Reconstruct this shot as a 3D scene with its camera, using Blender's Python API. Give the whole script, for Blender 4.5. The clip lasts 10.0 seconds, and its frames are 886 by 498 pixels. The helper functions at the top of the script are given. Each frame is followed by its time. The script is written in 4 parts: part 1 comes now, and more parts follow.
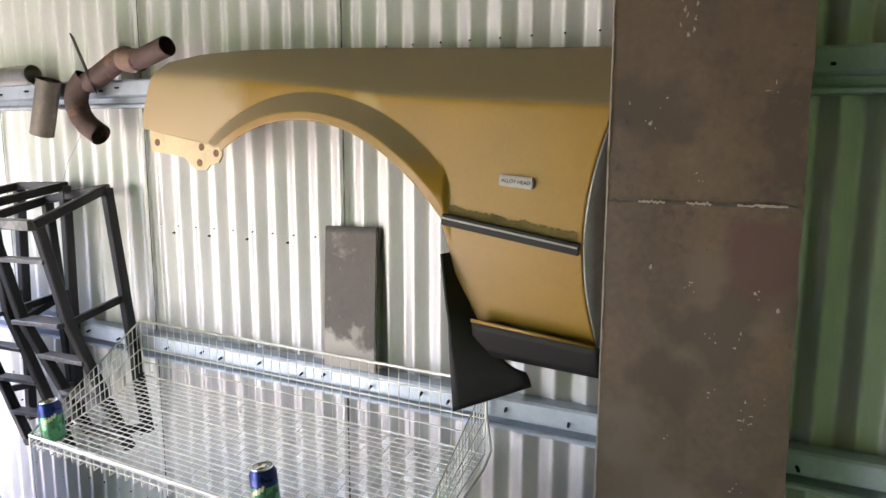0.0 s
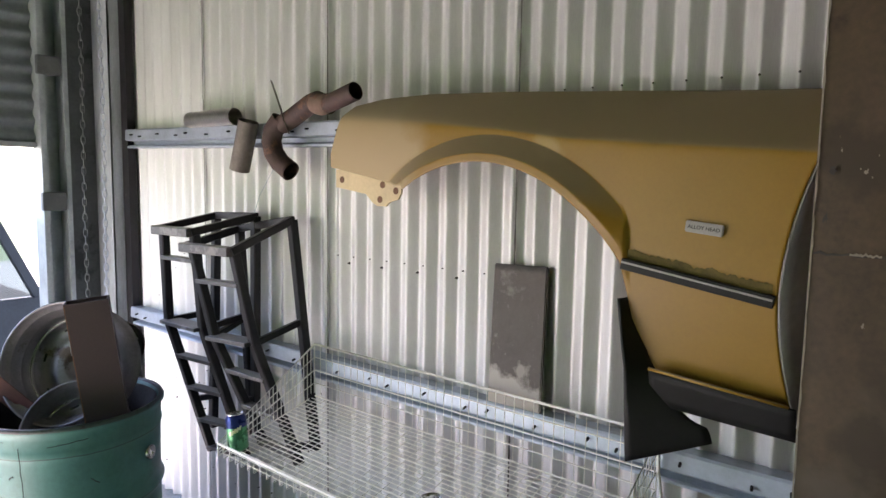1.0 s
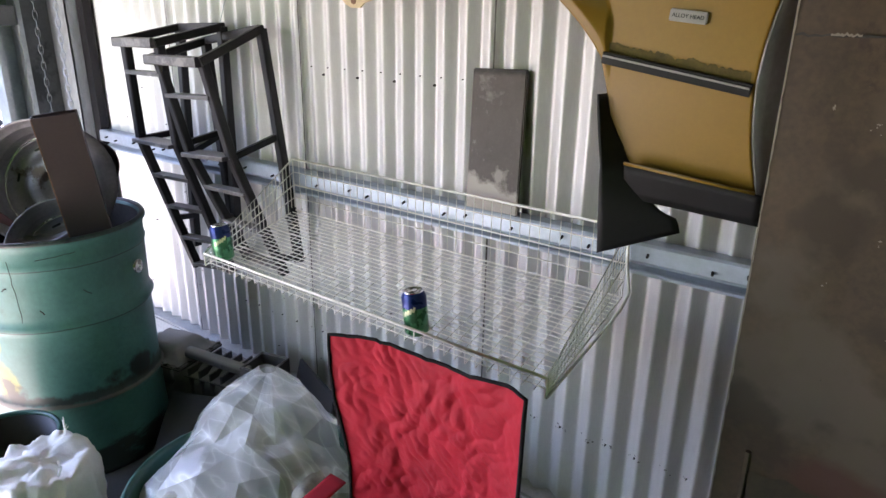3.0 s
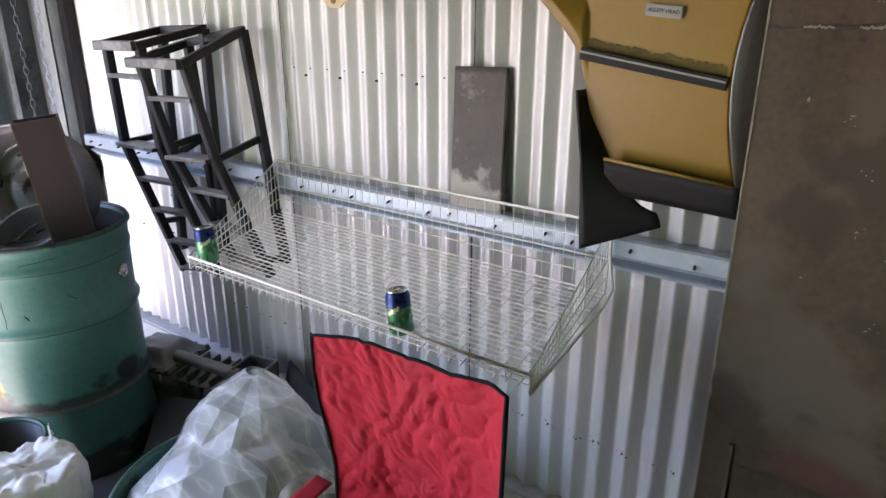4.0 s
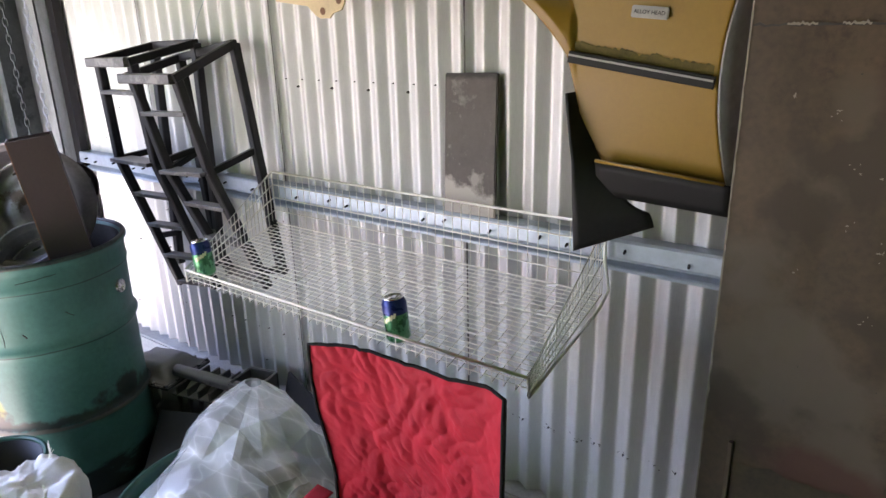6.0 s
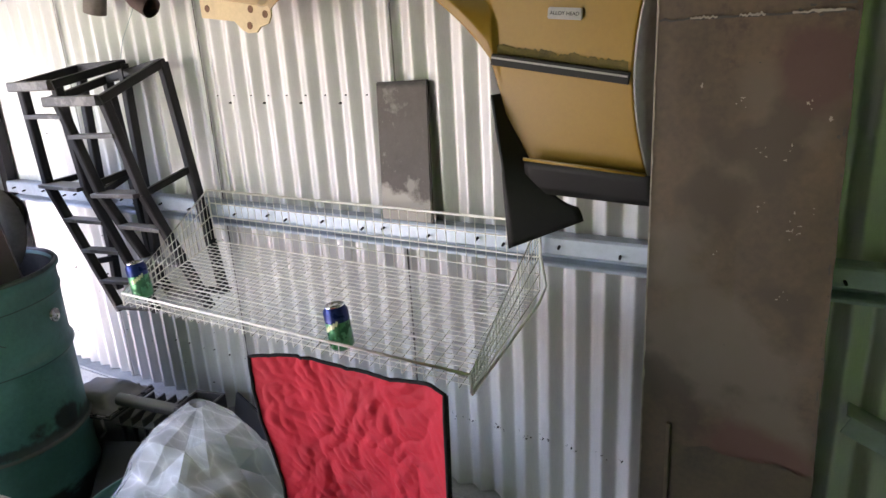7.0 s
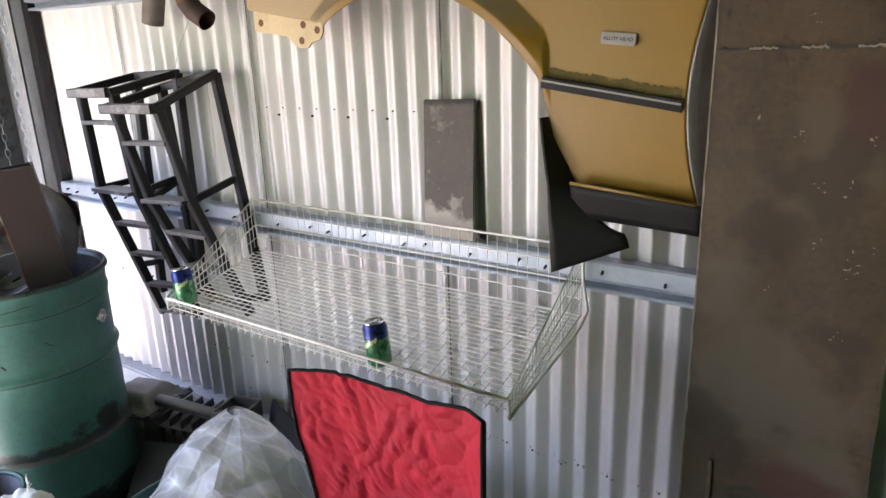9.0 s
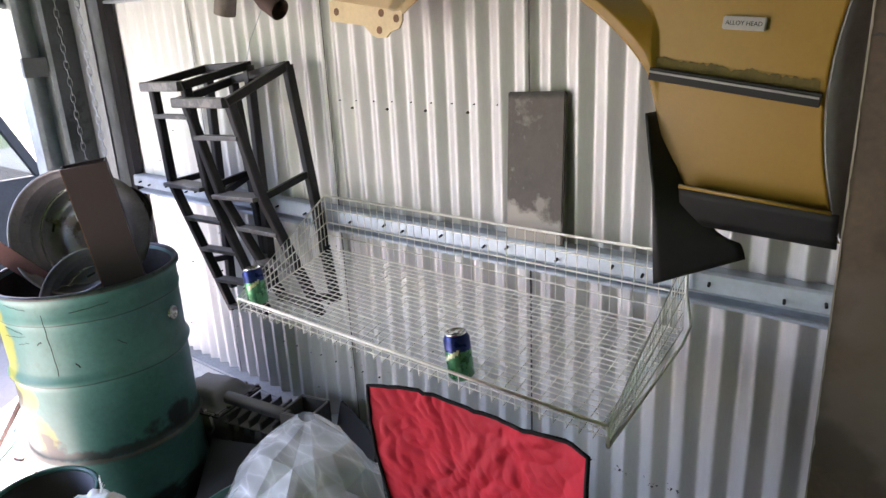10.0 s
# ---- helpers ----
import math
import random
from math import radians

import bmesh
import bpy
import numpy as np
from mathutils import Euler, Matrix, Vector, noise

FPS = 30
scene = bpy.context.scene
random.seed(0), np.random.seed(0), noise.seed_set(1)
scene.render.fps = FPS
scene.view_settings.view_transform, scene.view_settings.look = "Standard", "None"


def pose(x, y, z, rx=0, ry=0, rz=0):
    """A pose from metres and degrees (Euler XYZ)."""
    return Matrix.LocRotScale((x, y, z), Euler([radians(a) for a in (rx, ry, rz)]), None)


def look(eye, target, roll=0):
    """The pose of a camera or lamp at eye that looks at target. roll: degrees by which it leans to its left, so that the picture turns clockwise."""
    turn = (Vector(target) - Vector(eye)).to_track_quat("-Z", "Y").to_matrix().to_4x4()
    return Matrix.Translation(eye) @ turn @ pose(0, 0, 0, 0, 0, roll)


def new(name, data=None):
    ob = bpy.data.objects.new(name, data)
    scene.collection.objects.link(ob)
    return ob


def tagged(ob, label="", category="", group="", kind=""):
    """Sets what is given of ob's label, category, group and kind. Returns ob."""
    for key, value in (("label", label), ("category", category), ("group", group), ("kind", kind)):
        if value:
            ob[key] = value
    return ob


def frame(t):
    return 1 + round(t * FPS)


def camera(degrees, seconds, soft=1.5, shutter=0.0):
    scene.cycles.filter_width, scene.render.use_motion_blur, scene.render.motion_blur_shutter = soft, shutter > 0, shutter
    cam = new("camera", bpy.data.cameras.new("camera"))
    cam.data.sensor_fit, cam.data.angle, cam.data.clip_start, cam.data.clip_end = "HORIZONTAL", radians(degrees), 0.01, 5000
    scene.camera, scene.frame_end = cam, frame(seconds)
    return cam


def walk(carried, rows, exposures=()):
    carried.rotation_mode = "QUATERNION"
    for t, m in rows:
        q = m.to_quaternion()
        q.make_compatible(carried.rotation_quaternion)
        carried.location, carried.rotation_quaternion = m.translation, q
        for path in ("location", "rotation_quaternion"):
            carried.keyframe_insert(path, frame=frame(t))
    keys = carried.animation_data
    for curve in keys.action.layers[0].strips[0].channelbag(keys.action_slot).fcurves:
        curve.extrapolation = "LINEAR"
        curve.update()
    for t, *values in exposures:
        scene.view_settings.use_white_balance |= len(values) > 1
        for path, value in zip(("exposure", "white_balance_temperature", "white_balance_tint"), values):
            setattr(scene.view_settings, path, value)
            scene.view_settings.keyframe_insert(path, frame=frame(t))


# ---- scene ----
cam = camera(66.8, 10.0)
PATH = [
    (0, (1.782, -1.474, 1.655), (0.867, 0.279, 1.354), 0.2),
    (0.5, (1.738, -1.492, 1.684), (0.569, 0.117, 1.473), 0.4),
    (1, (1.718, -1.534, 1.675), (0.458, 0.004, 1.464), 1.0),
    (1.5, (1.714, -1.547, 1.664), (0.442, -0.018, 1.455), 1.2),
    (2, (1.722, -1.555, 1.666), (0.469, -0.013, 1.43), 1.4),
    (2.5, (1.728, -1.554, 1.611), (0.485, -0.075, 1.094), 1.2),
    (3, (1.729, -1.569, 1.591), (0.6, -0.061, 0.919), 0.9),
    (3.2, (1.755, -1.556, 1.586), (0.634, -0.049, 0.912), 0.4),
    (4.5, (1.749, -1.547, 1.588), (0.634, -0.029, 0.917), 0.1),
    (5, (1.756, -1.534, 1.587), (0.637, -0.02, 0.912), 0.1),
    (6.5, (1.772, -1.557, 1.573), (0.681, 0.001, 0.956), -2.7),
    (7, (1.806, -1.555, 1.558), (0.799, 0.062, 0.951), -3.3),
    (7.5, (1.802, -1.529, 1.579), (0.848, 0.105, 0.934), -4.3),
    (8, (1.783, -1.537, 1.574), (0.753, 0.052, 0.931), -3.3),
    (8.5, (1.782, -1.548, 1.57), (0.741, 0.025, 0.907), -2.6),
    (9, (1.787, -1.551, 1.583), (0.687, 0.016, 1.005), -2.0),
    (9.5, (1.761, -1.53, 1.594), (0.602, -0.005, 1.018), -3.5),
    (10, (1.658, -1.489, 1.59), (0.429, -0.032, 0.984), -2.8),
]
walk(cam, [(t, look(eye, target, roll)) for t, eye, target, roll in PATH], exposures=[(0, 4.52, 6850, 30), (0.6, 4.00, 6800, 30), (1.2, 3.85, 6750, 30), (2.2, 3.85, 6700, 30), (2.8, 4.00, 6700, 31), (4.0, 4.05, 6700, 32), (6.5, 4.05, 6900, 33), (7.5, 4.25, 7000, 33), (9.0, 4.20, 7000, 33), (10, 4.00, 6900, 32)])

# ---- light ----
world = bpy.data.worlds.new("sky")
scene.world = world
world.use_nodes = True
_wn = world.node_tree.nodes
_sky = _wn.new("ShaderNodeTexSky")
_sky.sky_type = "NISHITA"
_sky.sun_disc = False
_sky.sun_elevation = radians(42.4)
_sky.sun_rotation = radians(-51)
world.node_tree.links.new(_sky.outputs[0], _wn["Background"].inputs[0])
_wn["Background"].inputs[1].default_value = 0.15
sun = new("sun", bpy.data.lights.new("sun", "SUN"))
sun.data.energy, sun.data.angle, sun.data.color = 4.6, radians(0.6), (1.0, 0.96, 0.91)
sun.matrix_world = look((-7, 5.6, 8.2), (0, 0, 0))


# ---- materials ----
def mat(name, color, rough=0.6, metal=0.0, vary=0.25, scale=6.0, fine=60.0, bump=0.15, spots=None, spot_scale=3.0,
        spot_at=0.6, streak=None, spec=0.5, rough_vary=0.12, dist=0.004):
    """A surface with blotches and grain; spots: a second colour that breaks through in patches."""
    m = bpy.data.materials.new(name)
    m.use_nodes = True
    n, l = m.node_tree.nodes, m.node_tree.links
    b = n["Principled BSDF"]
    co = n.new("ShaderNodeTexCoord")
    mp = n.new("ShaderNodeMapping")
    l.new(co.outputs["Object"], mp.inputs[0])
    if streak:
        mp.inputs["Scale"].default_value = streak
    big, small = n.new("ShaderNodeTexNoise"), n.new("ShaderNodeTexNoise")
    for t, s, d in ((big, scale, 6), (small, fine, 4)):
        t.inputs["Scale"].default_value, t.inputs["Detail"].default_value, t.inputs["Roughness"].default_value = s, d, 0.62
        l.new(mp.outputs[0], t.inputs[0])
    add = n.new("ShaderNodeMath")
    add.operation = "MULTIPLY_ADD"
    l.new(small.outputs[0], add.inputs[0])
    add.inputs[1].default_value = 0.45
    l.new(big.outputs[0], add.inputs[2])
    ramp = n.new("ShaderNodeValToRGB")
    ramp.color_ramp.elements[0].position, ramp.color_ramp.elements[1].position = 0.45, 1.0
    lo, hi = [max(c * (1 - vary), 0) for c in color], [min(c * (1 + vary), 1) for c in color]
    ramp.color_ramp.elements[0].color, ramp.color_ramp.elements[1].color = (*lo, 1), (*hi, 1)
    l.new(add.outputs[0], ramp.inputs[0])
    out = ramp.outputs[0]
    if spots:
        t = n.new("ShaderNodeTexNoise")
        t.inputs["Scale"].default_value, t.inputs["Detail"].default_value, t.inputs["Roughness"].default_value = spot_scale, 8, 0.7
        l.new(co.outputs["Object"], t.inputs[0])
        r = n.new("ShaderNodeValToRGB")
        r.color_ramp.elements[0].position, r.color_ramp.elements[1].position = spot_at, spot_at + 0.06
        l.new(t.outputs[0], r.inputs[0])
        mix = n.new("ShaderNodeMix")
        mix.data_type = "RGBA"
        l.new(r.outputs[0], mix.inputs[0])
        l.new(out, mix.inputs[6])
        mix.inputs[7].default_value = (*spots, 1)
        out = mix.outputs[2]
    l.new(out, b.inputs["Base Color"])
    rr = n.new("ShaderNodeMapRange")
    rr.inputs["To Min"].default_value, rr.inputs["To Max"].default_value = max(rough - rough_vary, 0.03), min(rough + rough_vary, 1)
    l.new(big.outputs[0], rr.inputs[0])
    l.new(rr.outputs[0], b.inputs["Roughness"])
    b.inputs["Metallic"].default_value = metal
    b.inputs["Specular IOR Level"].default_value = spec
    if bump:
        bp = n.new("ShaderNodeBump")
        bp.inputs["Strength"].default_value, bp.inputs["Distance"].default_value = bump, dist
        l.new(add.outputs[0], bp.inputs["Height"])
        l.new(bp.outputs[0], b.inputs["Normal"])
    return m


ZINC = mat("zincalume_sheet", (0.63, 0.62, 0.615), 0.46, 0.38, 0.16, 2.5, 90, 0.05, streak=(6, 6, 0.6), spots=(0.56, 0.54, 0.51), spot_scale=1.6, spot_at=0.63)
GALV = mat("galvanised_steel", (0.43, 0.48, 0.54), 0.52, 0.6, 0.18, 14, 80, 0.06)
GALVDARK = mat("dull_galvanised_steel", (0.33, 0.37, 0.375), 0.5, 0.4, 0.25, 10, 60, 0.1)
CONC = mat("old_concrete", (0.50, 0.485, 0.46), 0.9, 0, 0.3, 4, 90, 0.5, spots=(0.22, 0.21, 0.195), spot_scale=5, spot_at=0.62)
YELLOW = mat("mustard_car_paint", (0.255, 0.145, 0.017), 0.40, 0, 0.10, 3, 120, 0.02, spec=0.36, spots=(0.27, 0.17, 0.055), spot_scale=2.2, spot_at=0.66)
PRIMER = mat("bare_bracket_paint", (0.58, 0.46, 0.27), 0.55, 0, 0.2, 9, 90, 0.1)
BLACKRUB = mat("black_rubber", (0.012, 0.012, 0.012), 0.55, 0, 0.3, 8, 90, 0.1, spec=0.25)
BLACKPAINT = mat("black_painted_steel", (0.013, 0.012, 0.014), 0.48, 0, 0.4, 9, 80, 0.1, spots=(0.07, 0.06, 0.053), spot_scale=9, spot_at=0.67, spec=0.35)
STEEL = mat("brushed_steel", (0.62, 0.58, 0.54), 0.32, 0.9, 0.2, 10, 120, 0.05)
RUST = mat("rusted_exhaust_steel", (0.075, 0.045, 0.038), 0.7, 0.15, 0.4, 14, 90, 0.4, spots=(0.17, 0.085, 0.055), spot_scale=10, spot_at=0.55)
RUSTGREY = mat("greyish_rusted_steel", (0.17, 0.145, 0.125), 0.6, 0.4, 0.35, 14, 90, 0.3)
BROWNSTEEL = mat("brown_primed_steel", (0.042, 0.027, 0.024), 0.65, 0.0, 0.2, 7, 110, 0.2)
BOARD = mat("brown_weathered_board", (0.066, 0.042, 0.0235), 0.66, 0, 0.48, 6.5, 80, 0.18, spots=(0.046, 0.027, 0.016), spot_scale=4.2, spot_at=0.53)
PLATE = mat("flaking_brown_paint", (0.095, 0.08, 0.07), 0.7, 0, 0.25, 9, 90, 0.3, spots=(0.21, 0.19, 0.17), spot_scale=22, spot_at=0.60)
WIRE = mat("cream_coated_wire", (0.90, 0.87, 0.79), 0.4, 0, 0.12, 20, 90, 0.03)
DRUM = mat("green_drum_paint", (0.060, 0.195, 0.162), 0.42, 0, 0.28, 4, 60, 0.12, spots=(0.045, 0.135, 0.10), spot_scale=5, spot_at=0.60)
DIRT = mat("dark_dirt", (0.05, 0.045, 0.04), 0.9, 0, 0.5, 12, 80, 0.6)
WHEEL = mat("grey_steel_wheel", (0.26, 0.25, 0.26), 0.42, 0.45, 0.3, 8, 90, 0.2, spots=(0.12, 0.085, 0.07), spot_scale=6, spot_at=0.6)
RED = mat("red_woven_canvas", (0.43, 0.014, 0.030), 0.75, 0, 0.18, 7, 300, 0.2, dist=0.002, spec=0.25)
BLACKCLOTH = mat("black_webbing", (0.012, 0.011, 0.012), 0.85, 0, 0.3, 10, 200, 0.2, spec=0.15)
GEAR = mat("oily_cast_alloy", (0.085, 0.08, 0.075), 0.65, 0.2, 0.4, 12, 90, 0.4, spots=(0.035, 0.032, 0.03), spot_scale=8, spot_at=0.58)
BLACKBOX = mat("black_plastic", (0.014, 0.014, 0.016), 0.5, 0, 0.3, 8, 90, 0.1)
TUBGREEN = mat("dark_green_plastic", (0.02, 0.10, 0.075), 0.4, 0, 0.2, 8, 90, 0.05)
SACK = mat("white_woven_sack", (0.88, 0.865, 0.84), 0.7, 0, 0.1, 10, 250, 0.4)
REDINK = mat("faded_red_ink", (0.55, 0.10, 0.09), 0.8, 0, 0.2, 20, 150, 0)
CANBLUE = mat("blue_can_print", (0.010, 0.025, 0.14), 0.28, 0.5, 0.2, 20, 90, 0)
CANGREEN = mat("green_can_print", (0.06, 0.26, 0.12), 0.28, 0.5, 0.35, 25, 90, 0, spots=(0.42, 0.52, 0.34), spot_scale=30, spot_at=0.6)
CANPRINT = mat("pale_can_print", (0.62, 0.66, 0.42), 0.35, 0.2, 0.2, 25, 90, 0)
ALU = mat("bare_aluminium", (0.8, 0.8, 0.8), 0.25, 1.0, 0.08, 20, 90, 0)
GREENWALL = mat("green_wall_paint", (0.06, 0.15, 0.012), 0.6, 0, 0.3, 2, 40, 0.1)
GRASS = mat("grass", (0.055, 0.11, 0.022), 0.9, 0, 0.5, 2, 60, 0.5)
GRAVEL = mat("pale_gravel", (0.20, 0.19, 0.175), 0.95, 0, 0.2, 3, 50, 0.4)
CARPAINT = mat("dark_car_interior", (0.016, 0.021, 0.025), 0.85, 0, 0.3, 5, 60, 0.1, spec=0.1)
ROOF = mat("dull_roof_sheet", (0.11, 0.13, 0.085), 0.5, 0.5, 0.2, 3, 60, 0.1)


def glass_mat(name, color, rough):
    m = bpy.data.materials.new(name)
    m.use_nodes = True
    b = m.node_tree.nodes["Principled BSDF"]
    b.inputs["Base Color"].default_value = (*color, 1)
    b.inputs["Transmission Weight"].default_value, b.inputs["Roughness"].default_value = 1.0, rough
    b.inputs["IOR"].default_value = 1.45
    return m


def film_mat(name):
    """Thin polythene: clear, milkier where it is doubled, streak highlights whitened into its creases, with a hard
    shine.
    """
    m = bpy.data.materials.new(name)
    m.use_nodes = True
    n, l = m.node_tree.nodes, m.node_tree.links
    b = n["Principled BSDF"]
    b.inputs["Base Color"].default_value, b.inputs["Roughness"].default_value = (0.90, 0.91, 0.93, 1), 0.16
    b.inputs["Specular IOR Level"].default_value = 0.7
    tr, mix, co = n.new("ShaderNodeBsdfTransparent"), n.new("ShaderNodeMixShader"), n.new("ShaderNodeTexCoord")
    mp = n.new("ShaderNodeMapping")
    mp.inputs["Rotation"].default_value, mp.inputs["Scale"].default_value = (0.3, 0.5, 0.7), (1.0, 2.6, 0.6)
    l.new(co.outputs["Object"], mp.inputs[0])
    total = None
    for scale, gain, power in ((2.4, 0.34, 9.0), (5.0, 0.30, 14.0), (9.0, 0.16, 14.0)):
        no, a1, a2, a3, a4 = n.new("ShaderNodeTexNoise"), n.new("ShaderNodeMath"), n.new("ShaderNodeMath"), n.new("ShaderNodeMath"), n.new("ShaderNodeMath")
        no.inputs["Scale"].default_value, no.inputs["Detail"].default_value, no.inputs["Distortion"].default_value = scale, 0.5, 0.15
        l.new(mp.outputs[0], no.inputs[0])
        a1.operation, a1.inputs[1].default_value = "SUBTRACT", 0.5
        l.new(no.outputs[0], a1.inputs[0])
        a2.operation = "ABSOLUTE"
        l.new(a1.outputs[0], a2.inputs[0])
        a3.operation, a3.inputs[0].default_value = "SUBTRACT", 1.0
        l.new(a2.outputs[0], a3.inputs[1])
        a4.operation, a4.inputs[1].default_value = "POWER", power * 3
        l.new(a3.outputs[0], a4.inputs[0])
        ad = n.new("ShaderNodeMath")
        ad.operation, ad.inputs[1].default_value = "MULTIPLY_ADD", gain
        l.new(a4.outputs[0], ad.inputs[0])
        if total is None:
            ad.inputs[2].default_value = 0.40
        else:
            l.new(total, ad.inputs[2])
        total = ad.outputs[0]
    bp = n.new("ShaderNodeBump")
    bp.inputs["Strength"].default_value, bp.inputs["Distance"].default_value = 0.35, 0.006
    l.new(total, bp.inputs["Height"])
    l.new(bp.outputs[0], b.inputs["Normal"])
    l.new(total, mix.inputs[0])
    l.new(tr.outputs[0], mix.inputs[1])
    l.new(b.outputs[0], mix.inputs[2])
    l.new(mix.outputs[0], n["Material Output"].inputs[0])
    return m


DULLSTEEL = mat("dull_dark_steel", (0.085, 0.095, 0.095), 0.6, 0.3, 0.35, 7, 70, 0.15, spots=(0.04, 0.045, 0.045), spot_scale=4, spot_at=0.58)
COLUMN = mat("weathered_galvanised_column", (0.42, 0.46, 0.48), 0.55, 0.25, 0.25, 9, 80, 0.1, streak=(3, 3, 0.7))
SPECK = mat("pale_paint_flecks", (0.24, 0.21, 0.17), 0.8, 0, 0.2, 30, 90, 0)
CONTENTS = mat("mixed_scraps", (0.42, 0.40, 0.36), 0.6, 0, 0.5, 12, 60, 0.3, spots=(0.06, 0.10, 0.16), spot_scale=9, spot_at=0.55)
PALERUST = mat("pale_rust", (0.21, 0.135, 0.10), 0.8, 0.1, 0.3, 18, 90, 0.3)
RUSTEDGE = mat("orange_rust", (0.16, 0.085, 0.05), 0.85, 0, 0.4, 20, 120, 0.3)
REDBROWN = mat("red_oxide_primer", (0.13, 0.05, 0.045), 0.7, 0, 0.25, 9, 90, 0.2)
BOARDDARK = mat("dark_rust_stain", (0.054, 0.033, 0.016), 0.7, 0, 0.3, 14, 90, 0.2)
# paler black paint: dust and wear, plus light caught by treads and top bars
DUSTYLITPAINT = mat("dusty_lit_black_paint", (0.085, 0.078, 0.075), 0.5, 0, 0.35, 12, 90, 0.15, spots=(0.19, 0.175, 0.165), spot_scale=7, spot_at=0.52)
BOARDLOW = mat("dark_stained_brown_paint", (0.047, 0.032, 0.015), 0.6, 0, 0.5, 8, 90, 0.2, spots=(0.14, 0.105, 0.035), spot_scale=26, spot_at=0.68)
BOARDPALE = mat("faded_brown_paint", (0.082, 0.058, 0.036), 0.7, 0, 0.3, 14, 90, 0.2)
DRUMRIM = mat("dirty_green_rim", (0.05, 0.075, 0.062), 0.5, 0.1, 0.4, 9, 80, 0.2, spots=(0.03, 0.028, 0.026), spot_scale=6, spot_at=0.52)
MOSS = mat("mossy_grime", (0.10, 0.075, 0.018), 0.9, 0, 0.4, 30, 150, 0.4)
BADGE = mat("dull_badge_metal", (0.27, 0.26, 0.24), 0.5, 0.2, 0.15, 40, 150, 0.05)
FLANGE = mat("dusty_primer", (0.34, 0.34, 0.33), 0.6, 0, 0.25, 6, 80, 0.1)


def layer(m, axis, at, soft, amp, scale, color, rough=None, stretch=(1, 1, 1)):
    """Lays a colour over m where axis . place + noise passes below at: dirt, shade, bare metal or moss with a ragged
    edge.
    """
    n, l = m.node_tree.nodes, m.node_tree.links
    b = n["Principled BSDF"]
    before = b.inputs["Base Color"].links[0].from_socket
    co, dot, mp, no = n.new("ShaderNodeTexCoord"), n.new("ShaderNodeVectorMath"), n.new("ShaderNodeMapping"), n.new("ShaderNodeTexNoise")
    dot.operation = "DOT_PRODUCT"
    dot.inputs[1].default_value = axis
    l.new(co.outputs["Object"], dot.inputs[0])
    mp.inputs["Scale"].default_value = stretch
    l.new(co.outputs["Object"], mp.inputs[0])
    l.new(mp.outputs[0], no.inputs[0])
    no.inputs["Scale"].default_value, no.inputs["Detail"].default_value, no.inputs["Roughness"].default_value = scale, 7, 0.65
    add = n.new("ShaderNodeMath")
    add.operation = "MULTIPLY_ADD"
    l.new(no.outputs[0], add.inputs[0])
    add.inputs[1].default_value = amp
    l.new(dot.outputs["Value"], add.inputs[2])
    mr = n.new("ShaderNodeMapRange")
    mr.inputs["From Min"].default_value, mr.inputs["From Max"].default_value = at + amp * 0.5 - soft, at + amp * 0.5 + soft
    mr.inputs["To Min"].default_value, mr.inputs["To Max"].default_value = 1.0, 0.0
    l.new(add.outputs[0], mr.inputs[0])
    mix = n.new("ShaderNodeMix")
    mix.data_type = "RGBA"
    l.new(mr.outputs[0], mix.inputs[0])
    l.new(before, mix.inputs[6])
    mix.inputs[7].default_value = (*color, 1)
    l.new(mix.outputs[2], b.inputs["Base Color"])
    return m


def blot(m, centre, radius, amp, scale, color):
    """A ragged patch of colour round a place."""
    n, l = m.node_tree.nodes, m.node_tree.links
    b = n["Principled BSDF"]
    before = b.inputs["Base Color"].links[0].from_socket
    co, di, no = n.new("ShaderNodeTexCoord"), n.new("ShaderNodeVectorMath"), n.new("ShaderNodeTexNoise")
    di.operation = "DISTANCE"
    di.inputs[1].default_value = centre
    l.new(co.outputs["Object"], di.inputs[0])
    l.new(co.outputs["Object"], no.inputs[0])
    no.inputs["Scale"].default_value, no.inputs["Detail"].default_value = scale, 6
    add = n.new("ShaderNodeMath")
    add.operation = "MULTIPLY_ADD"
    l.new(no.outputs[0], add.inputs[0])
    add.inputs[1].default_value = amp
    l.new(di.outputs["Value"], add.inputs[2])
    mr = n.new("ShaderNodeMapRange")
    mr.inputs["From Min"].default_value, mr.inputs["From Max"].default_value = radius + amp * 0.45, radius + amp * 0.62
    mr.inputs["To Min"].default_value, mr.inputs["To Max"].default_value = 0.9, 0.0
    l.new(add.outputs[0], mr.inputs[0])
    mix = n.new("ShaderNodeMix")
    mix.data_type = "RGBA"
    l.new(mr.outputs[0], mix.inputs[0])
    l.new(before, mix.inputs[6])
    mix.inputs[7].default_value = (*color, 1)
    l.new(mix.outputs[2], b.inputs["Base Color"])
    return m


